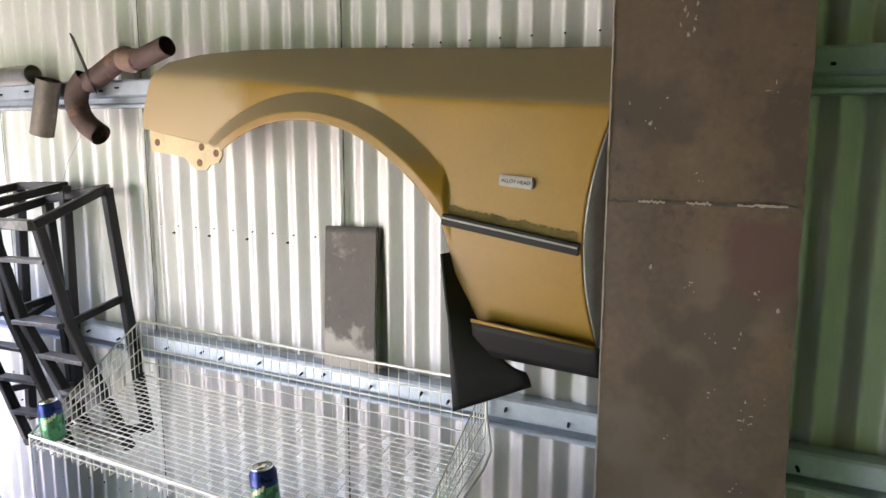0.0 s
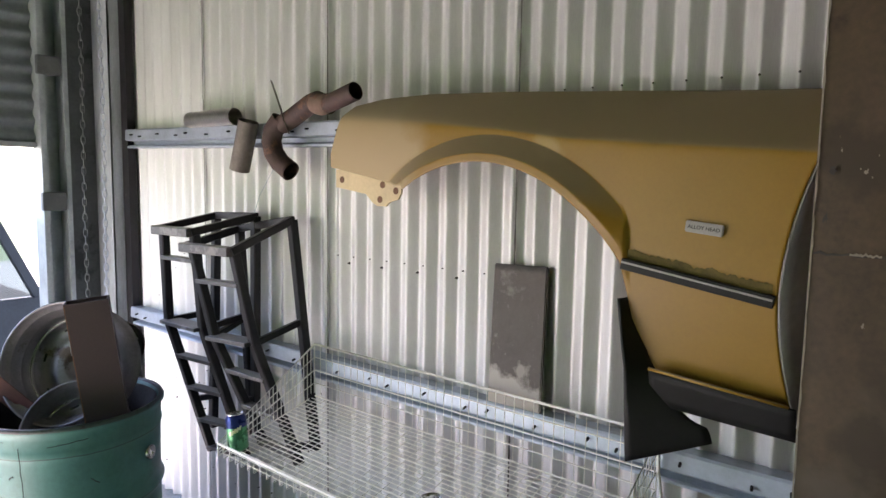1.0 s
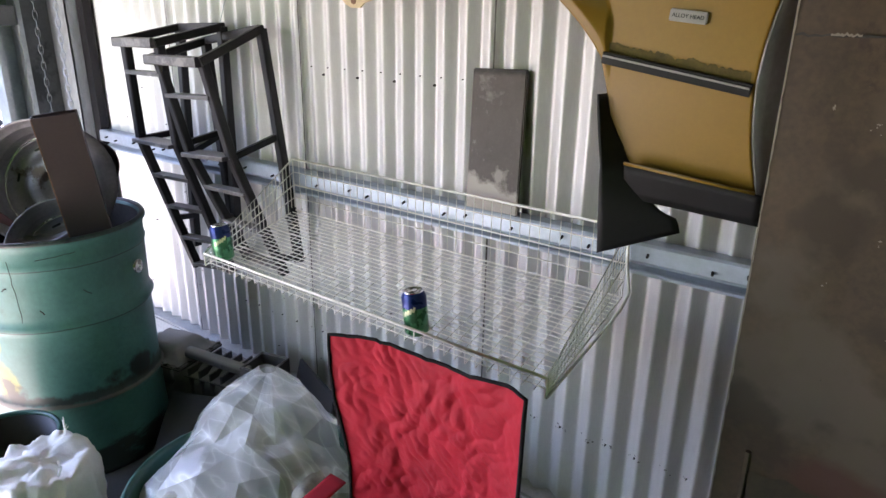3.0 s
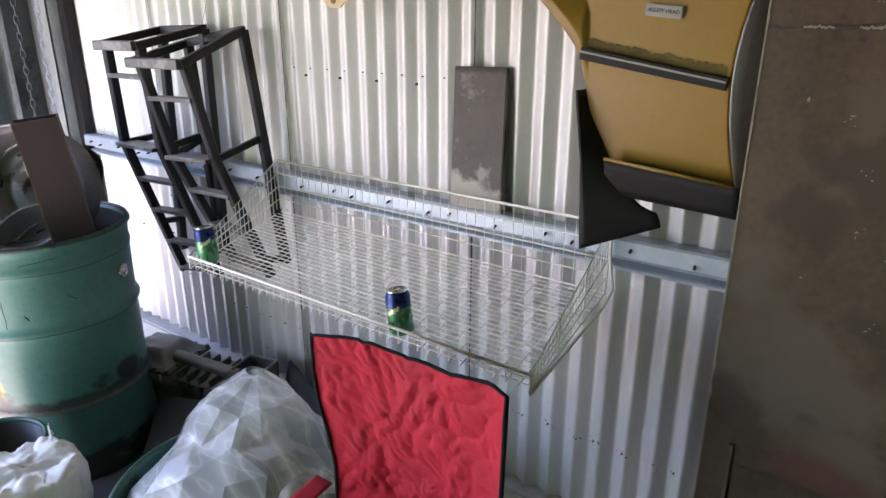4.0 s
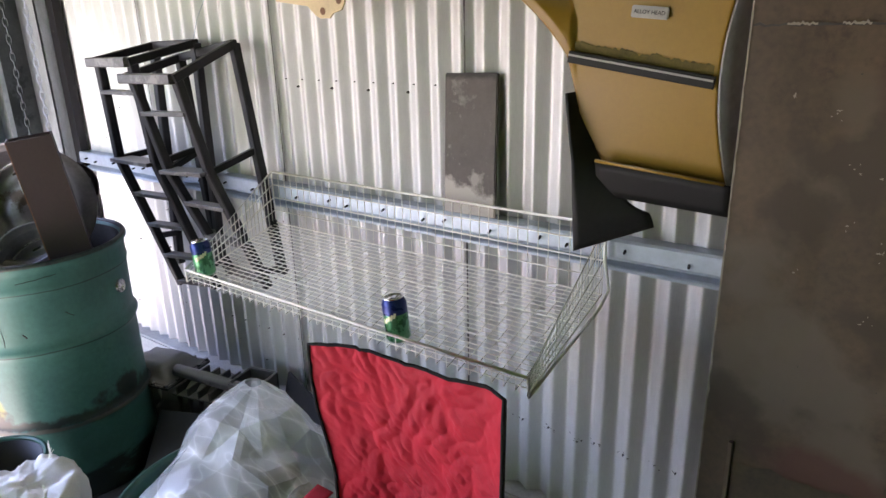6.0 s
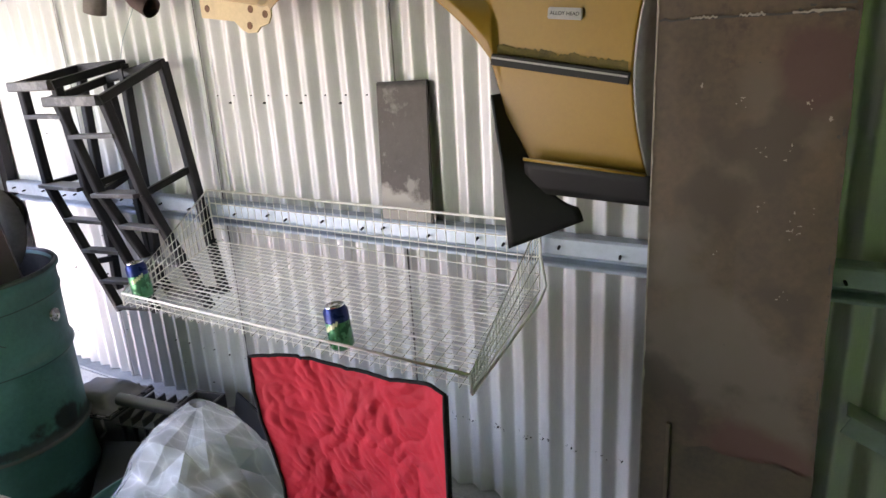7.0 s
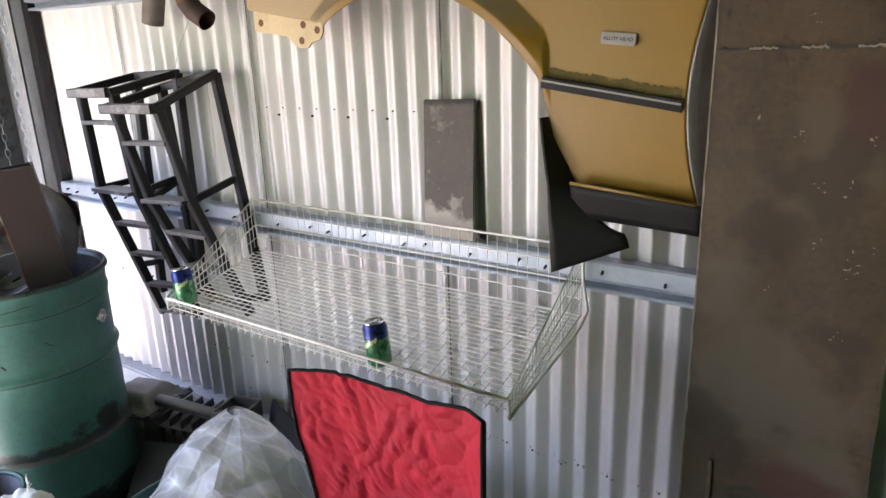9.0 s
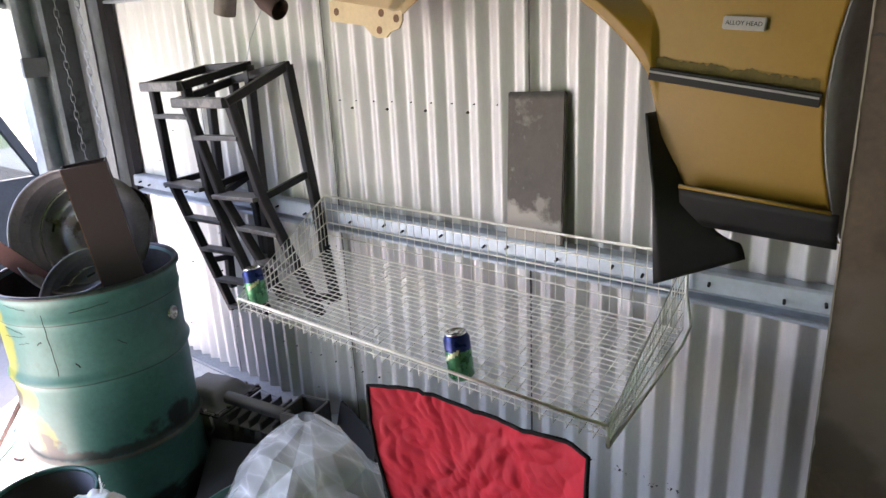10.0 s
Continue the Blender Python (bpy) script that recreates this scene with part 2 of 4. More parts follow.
def band(m, axis, at, half, amp, scale, color):
    """A ragged streak of colour, such as dirt, on either side of a height."""
    n, l = m.node_tree.nodes, m.node_tree.links
    b = n["Principled BSDF"]
    before = b.inputs["Base Color"].links[0].from_socket
    co, dot, no = n.new("ShaderNodeTexCoord"), n.new("ShaderNodeVectorMath"), n.new("ShaderNodeTexNoise")
    dot.operation = "DOT_PRODUCT"
    dot.inputs[1].default_value = axis
    l.new(co.outputs["Object"], dot.inputs[0])
    l.new(co.outputs["Object"], no.inputs[0])
    no.inputs["Scale"].default_value, no.inputs["Detail"].default_value, no.inputs["Roughness"].default_value = scale, 7, 0.65
    add, sub, ab, mr, mix = n.new("ShaderNodeMath"), n.new("ShaderNodeMath"), n.new("ShaderNodeMath"), n.new("ShaderNodeMapRange"), n.new("ShaderNodeMix")
    add.operation, sub.operation, ab.operation = "MULTIPLY_ADD", "SUBTRACT", "ABSOLUTE"
    l.new(no.outputs[0], add.inputs[0])
    add.inputs[1].default_value = amp
    l.new(dot.outputs["Value"], add.inputs[2])
    l.new(add.outputs[0], sub.inputs[0])
    sub.inputs[1].default_value = at + amp * 0.5
    l.new(sub.outputs[0], ab.inputs[0])
    l.new(ab.outputs[0], mr.inputs[0])
    mr.inputs["From Min"].default_value, mr.inputs["From Max"].default_value = half * 0.6, half * 1.3
    mr.inputs["To Min"].default_value, mr.inputs["To Max"].default_value = 0.85, 0.0
    mix.data_type = "RGBA"
    l.new(mr.outputs[0], mix.inputs[0])
    l.new(before, mix.inputs[6])
    mix.inputs[7].default_value = (*color, 1)
    l.new(mix.outputs[2], b.inputs["Base Color"])
    return m


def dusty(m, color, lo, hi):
    """Dust, with shading where noted below, put into the colour of faces that look upwards."""
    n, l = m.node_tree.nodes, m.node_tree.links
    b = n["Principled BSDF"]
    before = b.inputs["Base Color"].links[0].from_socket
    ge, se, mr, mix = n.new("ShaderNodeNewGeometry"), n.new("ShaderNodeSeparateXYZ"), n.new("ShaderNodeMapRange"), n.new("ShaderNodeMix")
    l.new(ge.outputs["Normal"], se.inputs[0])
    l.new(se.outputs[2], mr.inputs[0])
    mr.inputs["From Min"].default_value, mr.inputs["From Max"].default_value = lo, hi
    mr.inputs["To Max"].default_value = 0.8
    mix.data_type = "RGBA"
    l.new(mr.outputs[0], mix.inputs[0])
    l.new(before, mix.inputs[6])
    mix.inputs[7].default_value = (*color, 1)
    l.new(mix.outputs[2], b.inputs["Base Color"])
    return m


blot(YELLOW, (0.10, -0.18, 1.78), 0.42, 0.35, 3, (0.38, 0.285, 0.155))
blot(YELLOW, (0.92, -0.18, 1.74), 0.04, 0.12, 8, (0.36, 0.25, 0.09))
# wing tops greyed by normal: dust, and shading put into the colour
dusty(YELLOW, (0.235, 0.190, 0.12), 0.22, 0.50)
layer(PLATE, (0.30, 0, 1), 0.078, 0.010, 0.10, 20, (0.40, 0.36, 0.32))
blot(PLATE, (0.02, 0, 0.10), 0.015, 0.12, 40, (0.30, 0.27, 0.24))
blot(PLATE, (-0.03, 0, 0.33), 0.01, 0.16, 45, (0.20, 0.18, 0.16))
layer(PLATE, (0.0, 0, -1), -0.372, 0.006, 0.03, 30, (0.03, 0.026, 0.022))
# drum foot darkened: grime, and the shade low down put into the colour
layer(DRUM, (0.12, 0.10, 1), 0.13, 0.02, 0.30, 6, (0.020, 0.034, 0.028), stretch=(1, 1, 2.5))
for c, r in (((-0.04, -0.283, 0.70), 0.09), ((0.01, -0.285, 0.52), 0.06), ((0.06, -0.28, 0.40), 0.07), ((-0.02, -0.285, 0.80), 0.05)):
    blot(DRUM, c, r, 0.12, 9, (0.33, 0.33, 0.05))
for c, r in (((0.10, -0.27, 0.355), 0.035), ((0.30, 0.02, 0.37), 0.03), ((0.27, 0.10, 0.36), 0.05), ((-0.02, -0.285, 0.50), 0.03)):
    blot(DRUM, c, r, 0.16, 14, (0.024, 0.021, 0.017))
band(DRUM, (0, 0, 1), 0.322, 0.020, 0.10, 9, (0.030, 0.026, 0.020))
# pale line on the lowest hoop, thin dark green ones just under the others
band(DRUM, (0, 0, 1), 0.303, 0.007, 0.02, 12, (0.15, 0.14, 0.115))
band(DRUM, (0, 0, 1), 0.584, 0.003, 0.012, 9, (0.025, 0.045, 0.035))
band(DRUM, (0, 0, 1), 0.792, 0.002, 0.010, 9, (0.025, 0.05, 0.04))
for c, r in (((1.62, -0.27, 1.30), 0.05), ((1.57, -0.27, 0.95), 0.08), ((1.70, -0.27, 0.80), 0.05), ((1.70, -0.27, 1.45), 0.06)):
    blot(BOARD, c, r, 0.25, 7, (0.080, 0.058, 0.038))
for c, r in (((1.64, -0.27, 0.90), 0.10), ((1.72, -0.27, 0.76), 0.06), ((1.52, -0.27, 1.12), 0.05), ((1.60, -0.27, 1.02), 0.05)):
    blot(BOARD, c, r, 0.30, 9, (0.088, 0.066, 0.046))
for c, r in (((1.68, -0.27, 1.34), 0.06), ((1.60, -0.27, 1.24), 0.05), ((1.56, -0.27, 1.74), 0.05), ((1.74, -0.27, 1.05), 0.03), ((1.53, -0.27, 0.84), 0.03)):
    blot(BOARD, c, r, 0.28, 11, (0.042, 0.027, 0.0155))
blot(BOARD, (1.70, -0.27, 0.70), 0.08, 0.2, 5, (0.07, 0.026, 0.018))
blot(BOARD, (1.75, -0.27, 1.48), 0.06, 0.2, 5, (0.055, 0.022, 0.016))
# concrete much darker in a ragged patch between drum and tub
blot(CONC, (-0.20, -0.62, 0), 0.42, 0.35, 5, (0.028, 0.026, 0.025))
# gearbox tops: dust, made paler for the light they catch
dusty(GEAR, (0.42, 0.395, 0.365), 0.15, 0.75)
dusty(BLACKPAINT, (0.18, 0.17, 0.165), 0.80, 1.0)
dusty(DUSTYLITPAINT, (0.30, 0.285, 0.275), 0.5, 0.95)

FILM = film_mat("clear_polythene")
CARGLASS = glass_mat("car_glass", (0.10, 0.14, 0.15), 0.02)


# ---- building helpers ----
def thing(name, label, category, group="", kind="", at=(0, 0, 0)):
    ob = new(name)
    ob.location = at
    return tagged(ob, label, category, group, kind)


def part(name, bm, material, parent=None, label="", smooth=False):
    me = bpy.data.meshes.new(name)
    bmesh.ops.recalc_face_normals(bm, faces=bm.faces)
    bm.to_mesh(me)
    bm.free()
    me.materials.append(material)
    if smooth:
        for p in me.polygons:
            p.use_smooth = True
    ob = new(name, me)
    if parent is not None:
        ob.parent = parent
    if label:
        ob["label"] = label
    return ob


def tube(bm, pts, r, n=8, cap=True, closed=False):
    """A round bar along points; r may be one radius or one for each point."""
    pts = [Vector(p) for p in pts]
    rs = r if isinstance(r, (list, tuple)) else [r] * len(pts)
    rings, side = [], None
    for i, p in enumerate(pts):
        if closed:
            d = pts[(i + 1) % len(pts)] - pts[i - 1]
        else:
            d = pts[min(i + 1, len(pts) - 1)] - pts[max(i - 1, 0)]
        d.normalize()
        if side is None:
            side = d.orthogonal().normalized()
        side = (side - d * side.dot(d)).normalized()
        up = d.cross(side)
        rings.append([bm.verts.new(p + (side * math.cos(a) + up * math.sin(a)) * rs[i]) for a in [2 * math.pi * k / n for k in range(n)]])
    for i in range(len(rings) if closed else len(rings) - 1):
        a, b = rings[i], rings[(i + 1) % len(rings)]
        for k in range(n):
            bm.faces.new((a[k], a[(k + 1) % n], b[(k + 1) % n], b[k]))
    if cap and not closed:
        bm.faces.new(rings[0])
        bm.faces.new(rings[-1])
    return bm


def beam(bm, a, b, w, h, up=(0, 0, 1)):
    """A square bar from a to b, w across and h along up."""
    a, b = Vector(a), Vector(b)
    d = (b - a).normalized()
    s = d.cross(Vector(up)).normalized()
    u = s.cross(d)
    e = [s * w / 2 + u * h / 2, -s * w / 2 + u * h / 2, -s * w / 2 - u * h / 2, s * w / 2 - u * h / 2]
    c = min(w, h) * 0.12
    rings = []
    for p in (a, b):
        ring = []
        for k in range(4):
            o, n1, n0 = e[k], e[(k + 1) % 4], e[k - 1]
            ring += [bm.verts.new(p + o + (n0 - o).normalized() * c), bm.verts.new(p + o + (n1 - o).normalized() * c)]
        rings.append(ring)
    for k in range(8):
        bm.faces.new((rings[0][k], rings[0][(k + 1) % 8], rings[1][(k + 1) % 8], rings[1][k]))
    bm.faces.new(rings[0])
    bm.faces.new(rings[1])
    return bm


def box(bm, lo, hi, bevel=0.0, m=None):
    r = bmesh.ops.create_cube(bm, size=1.0)
    vs = r["verts"]
    lo, hi = Vector(lo), Vector(hi)
    for v in vs:
        v.co = Vector([(lo[k] + hi[k]) / 2 + v.co[k] * (hi[k] - lo[k]) for k in range(3)])
    if bevel:
        es = list({e for v in vs for e in v.link_edges})
        vs = list({v for f in bmesh.ops.bevel(bm, geom=es, offset=bevel, segments=2, affect="EDGES")["faces"] for v in f.verts} | {v for v in vs if v.is_valid})
    if m is not None:
        bmesh.ops.transform(bm, matrix=m, verts=vs)
    return bm


def lathe(bm, prof, n=32, m=None, wobble=0.0):
    """Turns (radius, z) points round z."""
    rings = []
    for r, z in prof:
        rings.append([bm.verts.new((max(r, 1e-4) * math.cos(a) * (1 + wobble * math.sin(3 * a + z * 9)), max(r, 1e-4) * math.sin(a), z))
                      for a in [2 * math.pi * k / n for k in range(n)]])
    for i in range(len(rings) - 1):
        for k in range(n):
            bm.faces.new((rings[i][k], rings[i][(k + 1) % n], rings[i + 1][(k + 1) % n], rings[i + 1][k]))
    if m is not None:
        bmesh.ops.transform(bm, matrix=m, verts=[v for ring in rings for v in ring])
    return bm


def grid(bm, nu, nv, f):
    """A sheet of nu x nv quads through f(u, v), each 0 to 1."""
    vs = [[bm.verts.new(f(i / nu, j / nv)) for j in range(nv + 1)] for i in range(nu + 1)]
    for i in range(nu):
        for j in range(nv):
            bm.faces.new((vs[i][j], vs[i + 1][j], vs[i + 1][j + 1], vs[i][j + 1]))
    return bm


def thicken(bm, t):
    bmesh.ops.recalc_face_normals(bm, faces=bm.faces)
    bmesh.ops.solidify(bm, geom=bm.faces[:], thickness=t)
    return bm


def lerp_table(x, table):
    for (x0, y0), (x1, y1) in zip(table, table[1:]):
        if x <= x1:
            k = max(0.0, min(1.0, (x - x0) / (x1 - x0)))
            return y0 + (y1 - y0) * k
    return table[-1][1]


def sstep(a, b, x):
    k = max(0.0, min(1.0, (x - a) / (b - a)))
    return k * k * (3 - 2 * k)


# ---- the shed ----
PITCH = 0.0762
LEFT, RIGHT, FRONT, TOP = -1.62, 2.75, -4.6, 2.75
SILL = 0.19

bm = bmesh.new()
box(bm, (LEFT - 0.1, FRONT, -0.2), (RIGHT, 0.3, 0.0))
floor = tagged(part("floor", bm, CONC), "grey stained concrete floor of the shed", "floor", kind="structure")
bm = bmesh.new()
box(bm, (-60, -60, -0.45), (60, 60, -0.21))
ground = tagged(part("ground", bm, GRAVEL), "pale sunlit gravel yard outside the shed", "ground", kind="structure")

bm = bmesh.new()
box(bm, (LEFT, -0.06, 0.001), (RIGHT, 0.08, SILL), 0.008)
sill = tagged(part("concrete_sill", bm, CONC), "rough concrete upstand under the sheet wall", "sill", kind="structure")

wall = thing("wall_back", "corrugated zinc sheet wall on steel girts", "wall", kind="structure")
bm = bmesh.new()
box(bm, (LEFT, 0.03, SILL), (RIGHT, 0.10, TOP))
part("backing", bm, GALVDARK, wall)
n_sheet = 6
for k in range(n_sheet):
    x0 = -0.04 + (k - 2) * 10 * PITCH
    bm = bmesh.new()
    lean = 0.002 * (k % 2)

    def corrugated(u, v, x0=x0, lean=lean):
        x = x0 - 0.012 + u * (10 * PITCH + 0.024)
        ph = 2 * math.pi * (x - 0.019) / PITCH
        y = -0.0108 * math.asin(0.955 * math.cos(ph)) / math.asin(0.955)
        return (x, y - lean - 0.0015 * noise.noise((x * 2, v * 3, 0)), SILL + 0.004 + v * (TOP - SILL - 0.01))

    grid(bm, 200, 10, corrugated)
    part("sheet", bm, ZINC, wall, smooth=True)
    # dark ragged strip stands in for the lap's shadow line and its dirt
    bm = bmesh.new()
    grid(bm, 1, 60, lambda u, v, x0=x0: (x0 + (u - 0.5) * (0.005 + 0.004 * noise.noise((x0, v * 40, 0))), -0.0115, SILL + 0.01 + v * (TOP - SILL - 0.02)))
    part("lap_shadow_line", bm, DIRT, wall)
SCREWS = [(PITCH * k + 0.012, 1.408, 0.0022) for k in range(9)] + [(PITCH * k - 0.012, 1.385, 0.0042) for k in (1, 3, 5, 7)]
SCREWS += [(PITCH * k + 0.010 * (k % 3), 0.437 + 0.004 * (k % 2), 0.0022 + 0.0015 * (k % 3 == 1)) for k in range(-6, 19)]
SCREWS += [(PITCH * k + 0.02, 1.900, 0.004) for k in range(10, 19)] + [(PITCH * k + 0.02, 1.12 + 0.07 * (k % 4), 0.003) for k in range(-16, -9)]
SCREWS += [(PITCH * k, 0.62 + 0.05 * (k % 3), 0.004) for k in (-14, -11, -9, -7, -6, -4, -2, -1)]
for x, z, r in SCREWS:
    bm = bmesh.new()
    lathe(bm, [(0.0, -0.002), (r, -0.002), (r * 0.8, 0.002), (r * 0.4, 0.007), (0.0, 0.007)], 8, pose(x, -0.0085, z, 90, 0, 0))
    part("screw", bm, DIRT, wall)


def smear(x, z, size, seed):
    """A ragged dab of dried dirt on the sheet."""
    bm = bmesh.new()
    vs = []
    for i in range(10):
        a = 2 * math.pi * i / 10
        q = size * (0.6 + 0.9 * noise.noise((math.cos(a) * 1.7 + seed * 5.1, math.sin(a) * 1.7, seed * 1.3)))
        px = x + 1.5 * q * math.cos(a)
        y = -0.0108 * math.asin(0.955 * math.cos(2 * math.pi * (px - 0.019) / PITCH)) / math.asin(0.955)
        vs.append(bm.verts.new((px, y - 0.0055, z + q * math.sin(a))))
    bm.faces.new(vs)
    part("dirt_smear", bm, DIRT, wall)


for k in range(4, 19):
    for j in range(2 + (k * 5) % 6):
        smear(PITCH * k + 0.010 * (k % 3) + 0.020 * math.sin(k * 3 + j * 2.3), 0.439 + 0.010 * math.cos(k * 5 + j * 1.9), 0.0022 + 0.0018 * ((k + j) % 3 == 0), k * 9 + j)
for j in range(60):
    smear(-1.25 + 1.75 * random.random(), 0.28 + 0.62 * random.random(), 0.0018 + 0.004 * random.random() ** 3, 300 + j)


def girt(name, z, slope, label):
    bm = bmesh.new()
    prof = [(-0.009, 0.040), (-0.058, 0.042), (-0.062, 0.036), (-0.064, -0.004), (-0.058, -0.008), (-0.024, -0.010), (-0.022, -0.026),
            (-0.050, -0.030), (-0.054, -0.034), (-0.054, -0.041), (-0.009, -0.042)]
    ends = []
    for x in (-1.37, RIGHT):
        ends.append([bm.verts.new((x, y, z + slope * x + dz)) for y, dz in prof])
    for k in range(len(prof)):
        bm.faces.new((ends[0][k], ends[0][(k + 1) % len(prof)], ends[1][(k + 1) % len(prof)], ends[1][k]))
    bm.faces.new(ends[0])
    bm.faces.new(ends[1])
    g = tagged(part(name, bm, GALV), label, "girt", kind="structure")
    # screws that come through the sheet and the face
    x = -1.3
    k = 0
    while x < RIGHT - 0.1:
        bm = bmesh.new()
        tube(bm, [(x, -0.060, z + slope * x + 0.018 - 0.008 * (k % 2)), (x + 0.004, -0.078, z + slope * x + 0.016 - 0.008 * (k % 2))], 0.0035, 6)
        part("screw", bm, BLACKRUB, g)
        x += PITCH * (2 if k % 3 else 1)
        k += 1
    return g


girt("girt_lower", 1.018, 0.007, "galvanised steel girt rail across the sheet wall")
girt("girt_upper", 1.812, -0.010, "galvanised steel girt rail high on the wall")

# diagonal angle brace low on the wall beyond the locker
bm = bmesh.new()
beam(bm, (1.862, -0.045, 0.748), (2.745, -0.045, 0.378), 0.06, 0.005)
beam(bm, (1.862, -0.073, 0.726), (2.745, -0.073, 0.356), 0.005, 0.045)
tagged(part("wall_brace", bm, GALVDARK), "dull steel angle brace running down the sheet wall", "brace", kind="structure")

# end wall with the roller door
bm = bmesh.new()
box(bm, (LEFT - 0.1, -0.05, 0.001), (LEFT, 0.03, TOP))
box(bm, (LEFT - 0.1, FRONT, 0.001), (LEFT, -4.3, TOP))
box(bm, (LEFT - 0.1, -4.3, 2.6), (LEFT, -0.05, TOP))
tagged(part("wall_end", bm, GALVDARK), "dull steel end wall beside the roller door", "wall", kind="structure")
# unseen green end wall, added to block light and tint the bounce green
bm = bmesh.new()
box(bm, (RIGHT, FRONT, 0.001), (RIGHT + 0.1, 0.1, TOP))
tagged(part("wall_far_end", bm, GREENWALL), "unseen green sheet wall added at the other end to block and tint light", "wall", kind="structure")
# unseen roof, kept dark to dim the upper wall
bm = bmesh.new()
box(bm, (LEFT - 0.3, FRONT - 0.2, TOP), (RIGHT + 0.2, 0.2, TOP + 0.06))
tagged(part("ceiling", bm, ROOF), "unseen dull sheet roof closing the shed", "ceiling", kind="structure")
# unseen front wall; its doorway is added and sized for the light
bm = bmesh.new()
box(bm, (LEFT - 0.1, FRONT - 0.1, 0.001), (-1.5, FRONT, TOP))
box(bm, (-0.4, FRONT - 0.1, 0.001), (RIGHT + 0.1, FRONT, TOP))
box(bm, (-1.5, FRONT - 0.1, 2.2), (-0.4, FRONT, TOP))
tagged(part("wall_front", bm, GREENWALL), "unseen green sheet wall added with a doorway that lets light in", "wall", kind="structure")

bm = bmesh.new()


def slat_curtain(u, v):
    z = 1.80 + v * 0.8
    return (LEFT + 0.03 + 0.012 * math.sin(2 * math.pi * z / 0.075), -0.36 - u * 3.9, z)


grid(bm, 2, 90, slat_curtain)
thicken(bm, 0.002)
door = tagged(part("door_1", bm, GALVDARK, smooth=True), "partly raised ribbed steel roller door", "roller door", kind="structure")
bm = bmesh.new()
box(bm, (LEFT + 0.01, -4.26, 1.775), (LEFT + 0.06, -0.36, 1.80), 0.004)
part("bottom_rail", bm, GALVDARK, door)

# the door track and the steel column
track = thing("door_track", "galvanised roller door track", "track", kind="structure")
for lo, hi in (((0.0, -0.36), (0.10, -0.335)), ((0.0, -0.335), (0.02, -0.24)), ((0.02, -0.26), (0.10, -0.24))):
    bm = bmesh.new()
    box(bm, (LEFT + lo[0], lo[1], 0.001), (LEFT + hi[0], hi[1], TOP), 0.002)
    part("web" if hi[0] < 0.05 else "flange", bm, GALVDARK, track)
bm = bmesh.new()
box(bm, (LEFT + 0.001, -0.235, 0.001), (LEFT + 0.03, -0.10, TOP))
tagged(part("jamb_panel", bm, DULLSTEEL), "dark painted jamb behind the chain", "jamb", kind="structure")
bm = bmesh.new()
box(bm, (LEFT + 0.001, -0.10, 0.001), (LEFT + 0.19, -0.092, TOP), 0.002)
box(bm, (LEFT + 0.182, -0.10, 0.001), (LEFT + 0.19, -0.03, TOP), 0.002)
box(bm, (LEFT + 0.16, -0.038, 0.001), (LEFT + 0.19, -0.03, TOP), 0.002)
# black paint carries the channel's shadow in its colour
bm2 = bmesh.new()
box(bm2, (LEFT + 0.19, -0.05, 0.001), (LEFT + 0.245, -0.012, TOP))
tagged(part("corner_channel", bm2, BLACKPAINT), "steel channel beside the column, its shadow painted black", "channel", kind="structure")
tagged(part("column", bm, COLUMN), "galvanised steel channel column at the corner", "column", kind="structure")


def chain(x, y, z0, z1, label, mt):
    c = thing("hand_chain", label, "chain", "door chains", at=(x, y, z0))
    bm = bmesh.new()
    pts = []
    for j in range(12):
        a = 2 * math.pi * j / 12
        pts.append((0.0085 * math.cos(a), 0, 0.021 * math.sin(a)))
    tube(bm, pts, 0.0026, 6, closed=True)
    first = part("link", bm, mt, c, smooth=True)
    for k in range(int((z1 - z0) / 0.033)):
        lk = first if k == 0 else new("link", first.data)
        lk.parent = c
        lk.matrix_basis = pose(0.012 * math.sin(k * 0.11 + y * 9), 0, k * 0.033, 0, 0, 70 if k % 2 else -20)
    return c


# left strand in darker steel than the right: its shade put into the colour
chain(-1.30, -0.275, 1.05, TOP, "dull steel hand chain of the roller door", DULLSTEEL)
for z in (2.13, 1.54):
    bm = bmesh.new()
    box(bm, (LEFT + 0.101, -0.372, z - 0.04), (LEFT + 0.128, -0.275, z + 0.04), 0.003)
    part("lug", bm, DULLSTEEL, track, "dark steel lug on the track")
chain(-1.30, -0.195, 1.02, TOP, "dull steel hand chain of the roller door", GALV)

# ---- yellow car wing hung on the wall ----
wing = thing("car_wing", "mustard yellow front car wing hung on the wall", "car part", at=(0, 0, 0))
AX, AZ, AR = 0.74, 1.295, 0.42


def wing_bottom(x):
    if x < 0.465:
        return 1.700 - 0.16 * (x - 0.163)
    if x < 1.105:
        return max(AZ + math.sqrt(max(AR * AR - (x - AX) ** 2, 0)), 1.652 if x < 0.5 else 0)
    return max(1.505 - 4.6 * (x - 1.105), 1.222 - 0.09 * (x - 1.17))


def wing_top(x):
    return lerp_table(x, [(0.15, 1.700), (0.16, 1.74), (0.20, 1.845), (0.24, 1.880), (0.34, 1.896), (0.50, 1.901), (0.75, 1.894), (1.05, 1.879), (1.30, 1.863), (1.5, 1.850)])


def wing_crease(x):
    return lerp_table(x, [(0.15, 1.858), (0.52, 1.822), (0.78, 1.794), (0.968, 1.768), (1.5, 1.730)])


def wing_rear(z):
    return 1.419 + 0.7 * (z - 1.448) ** 2


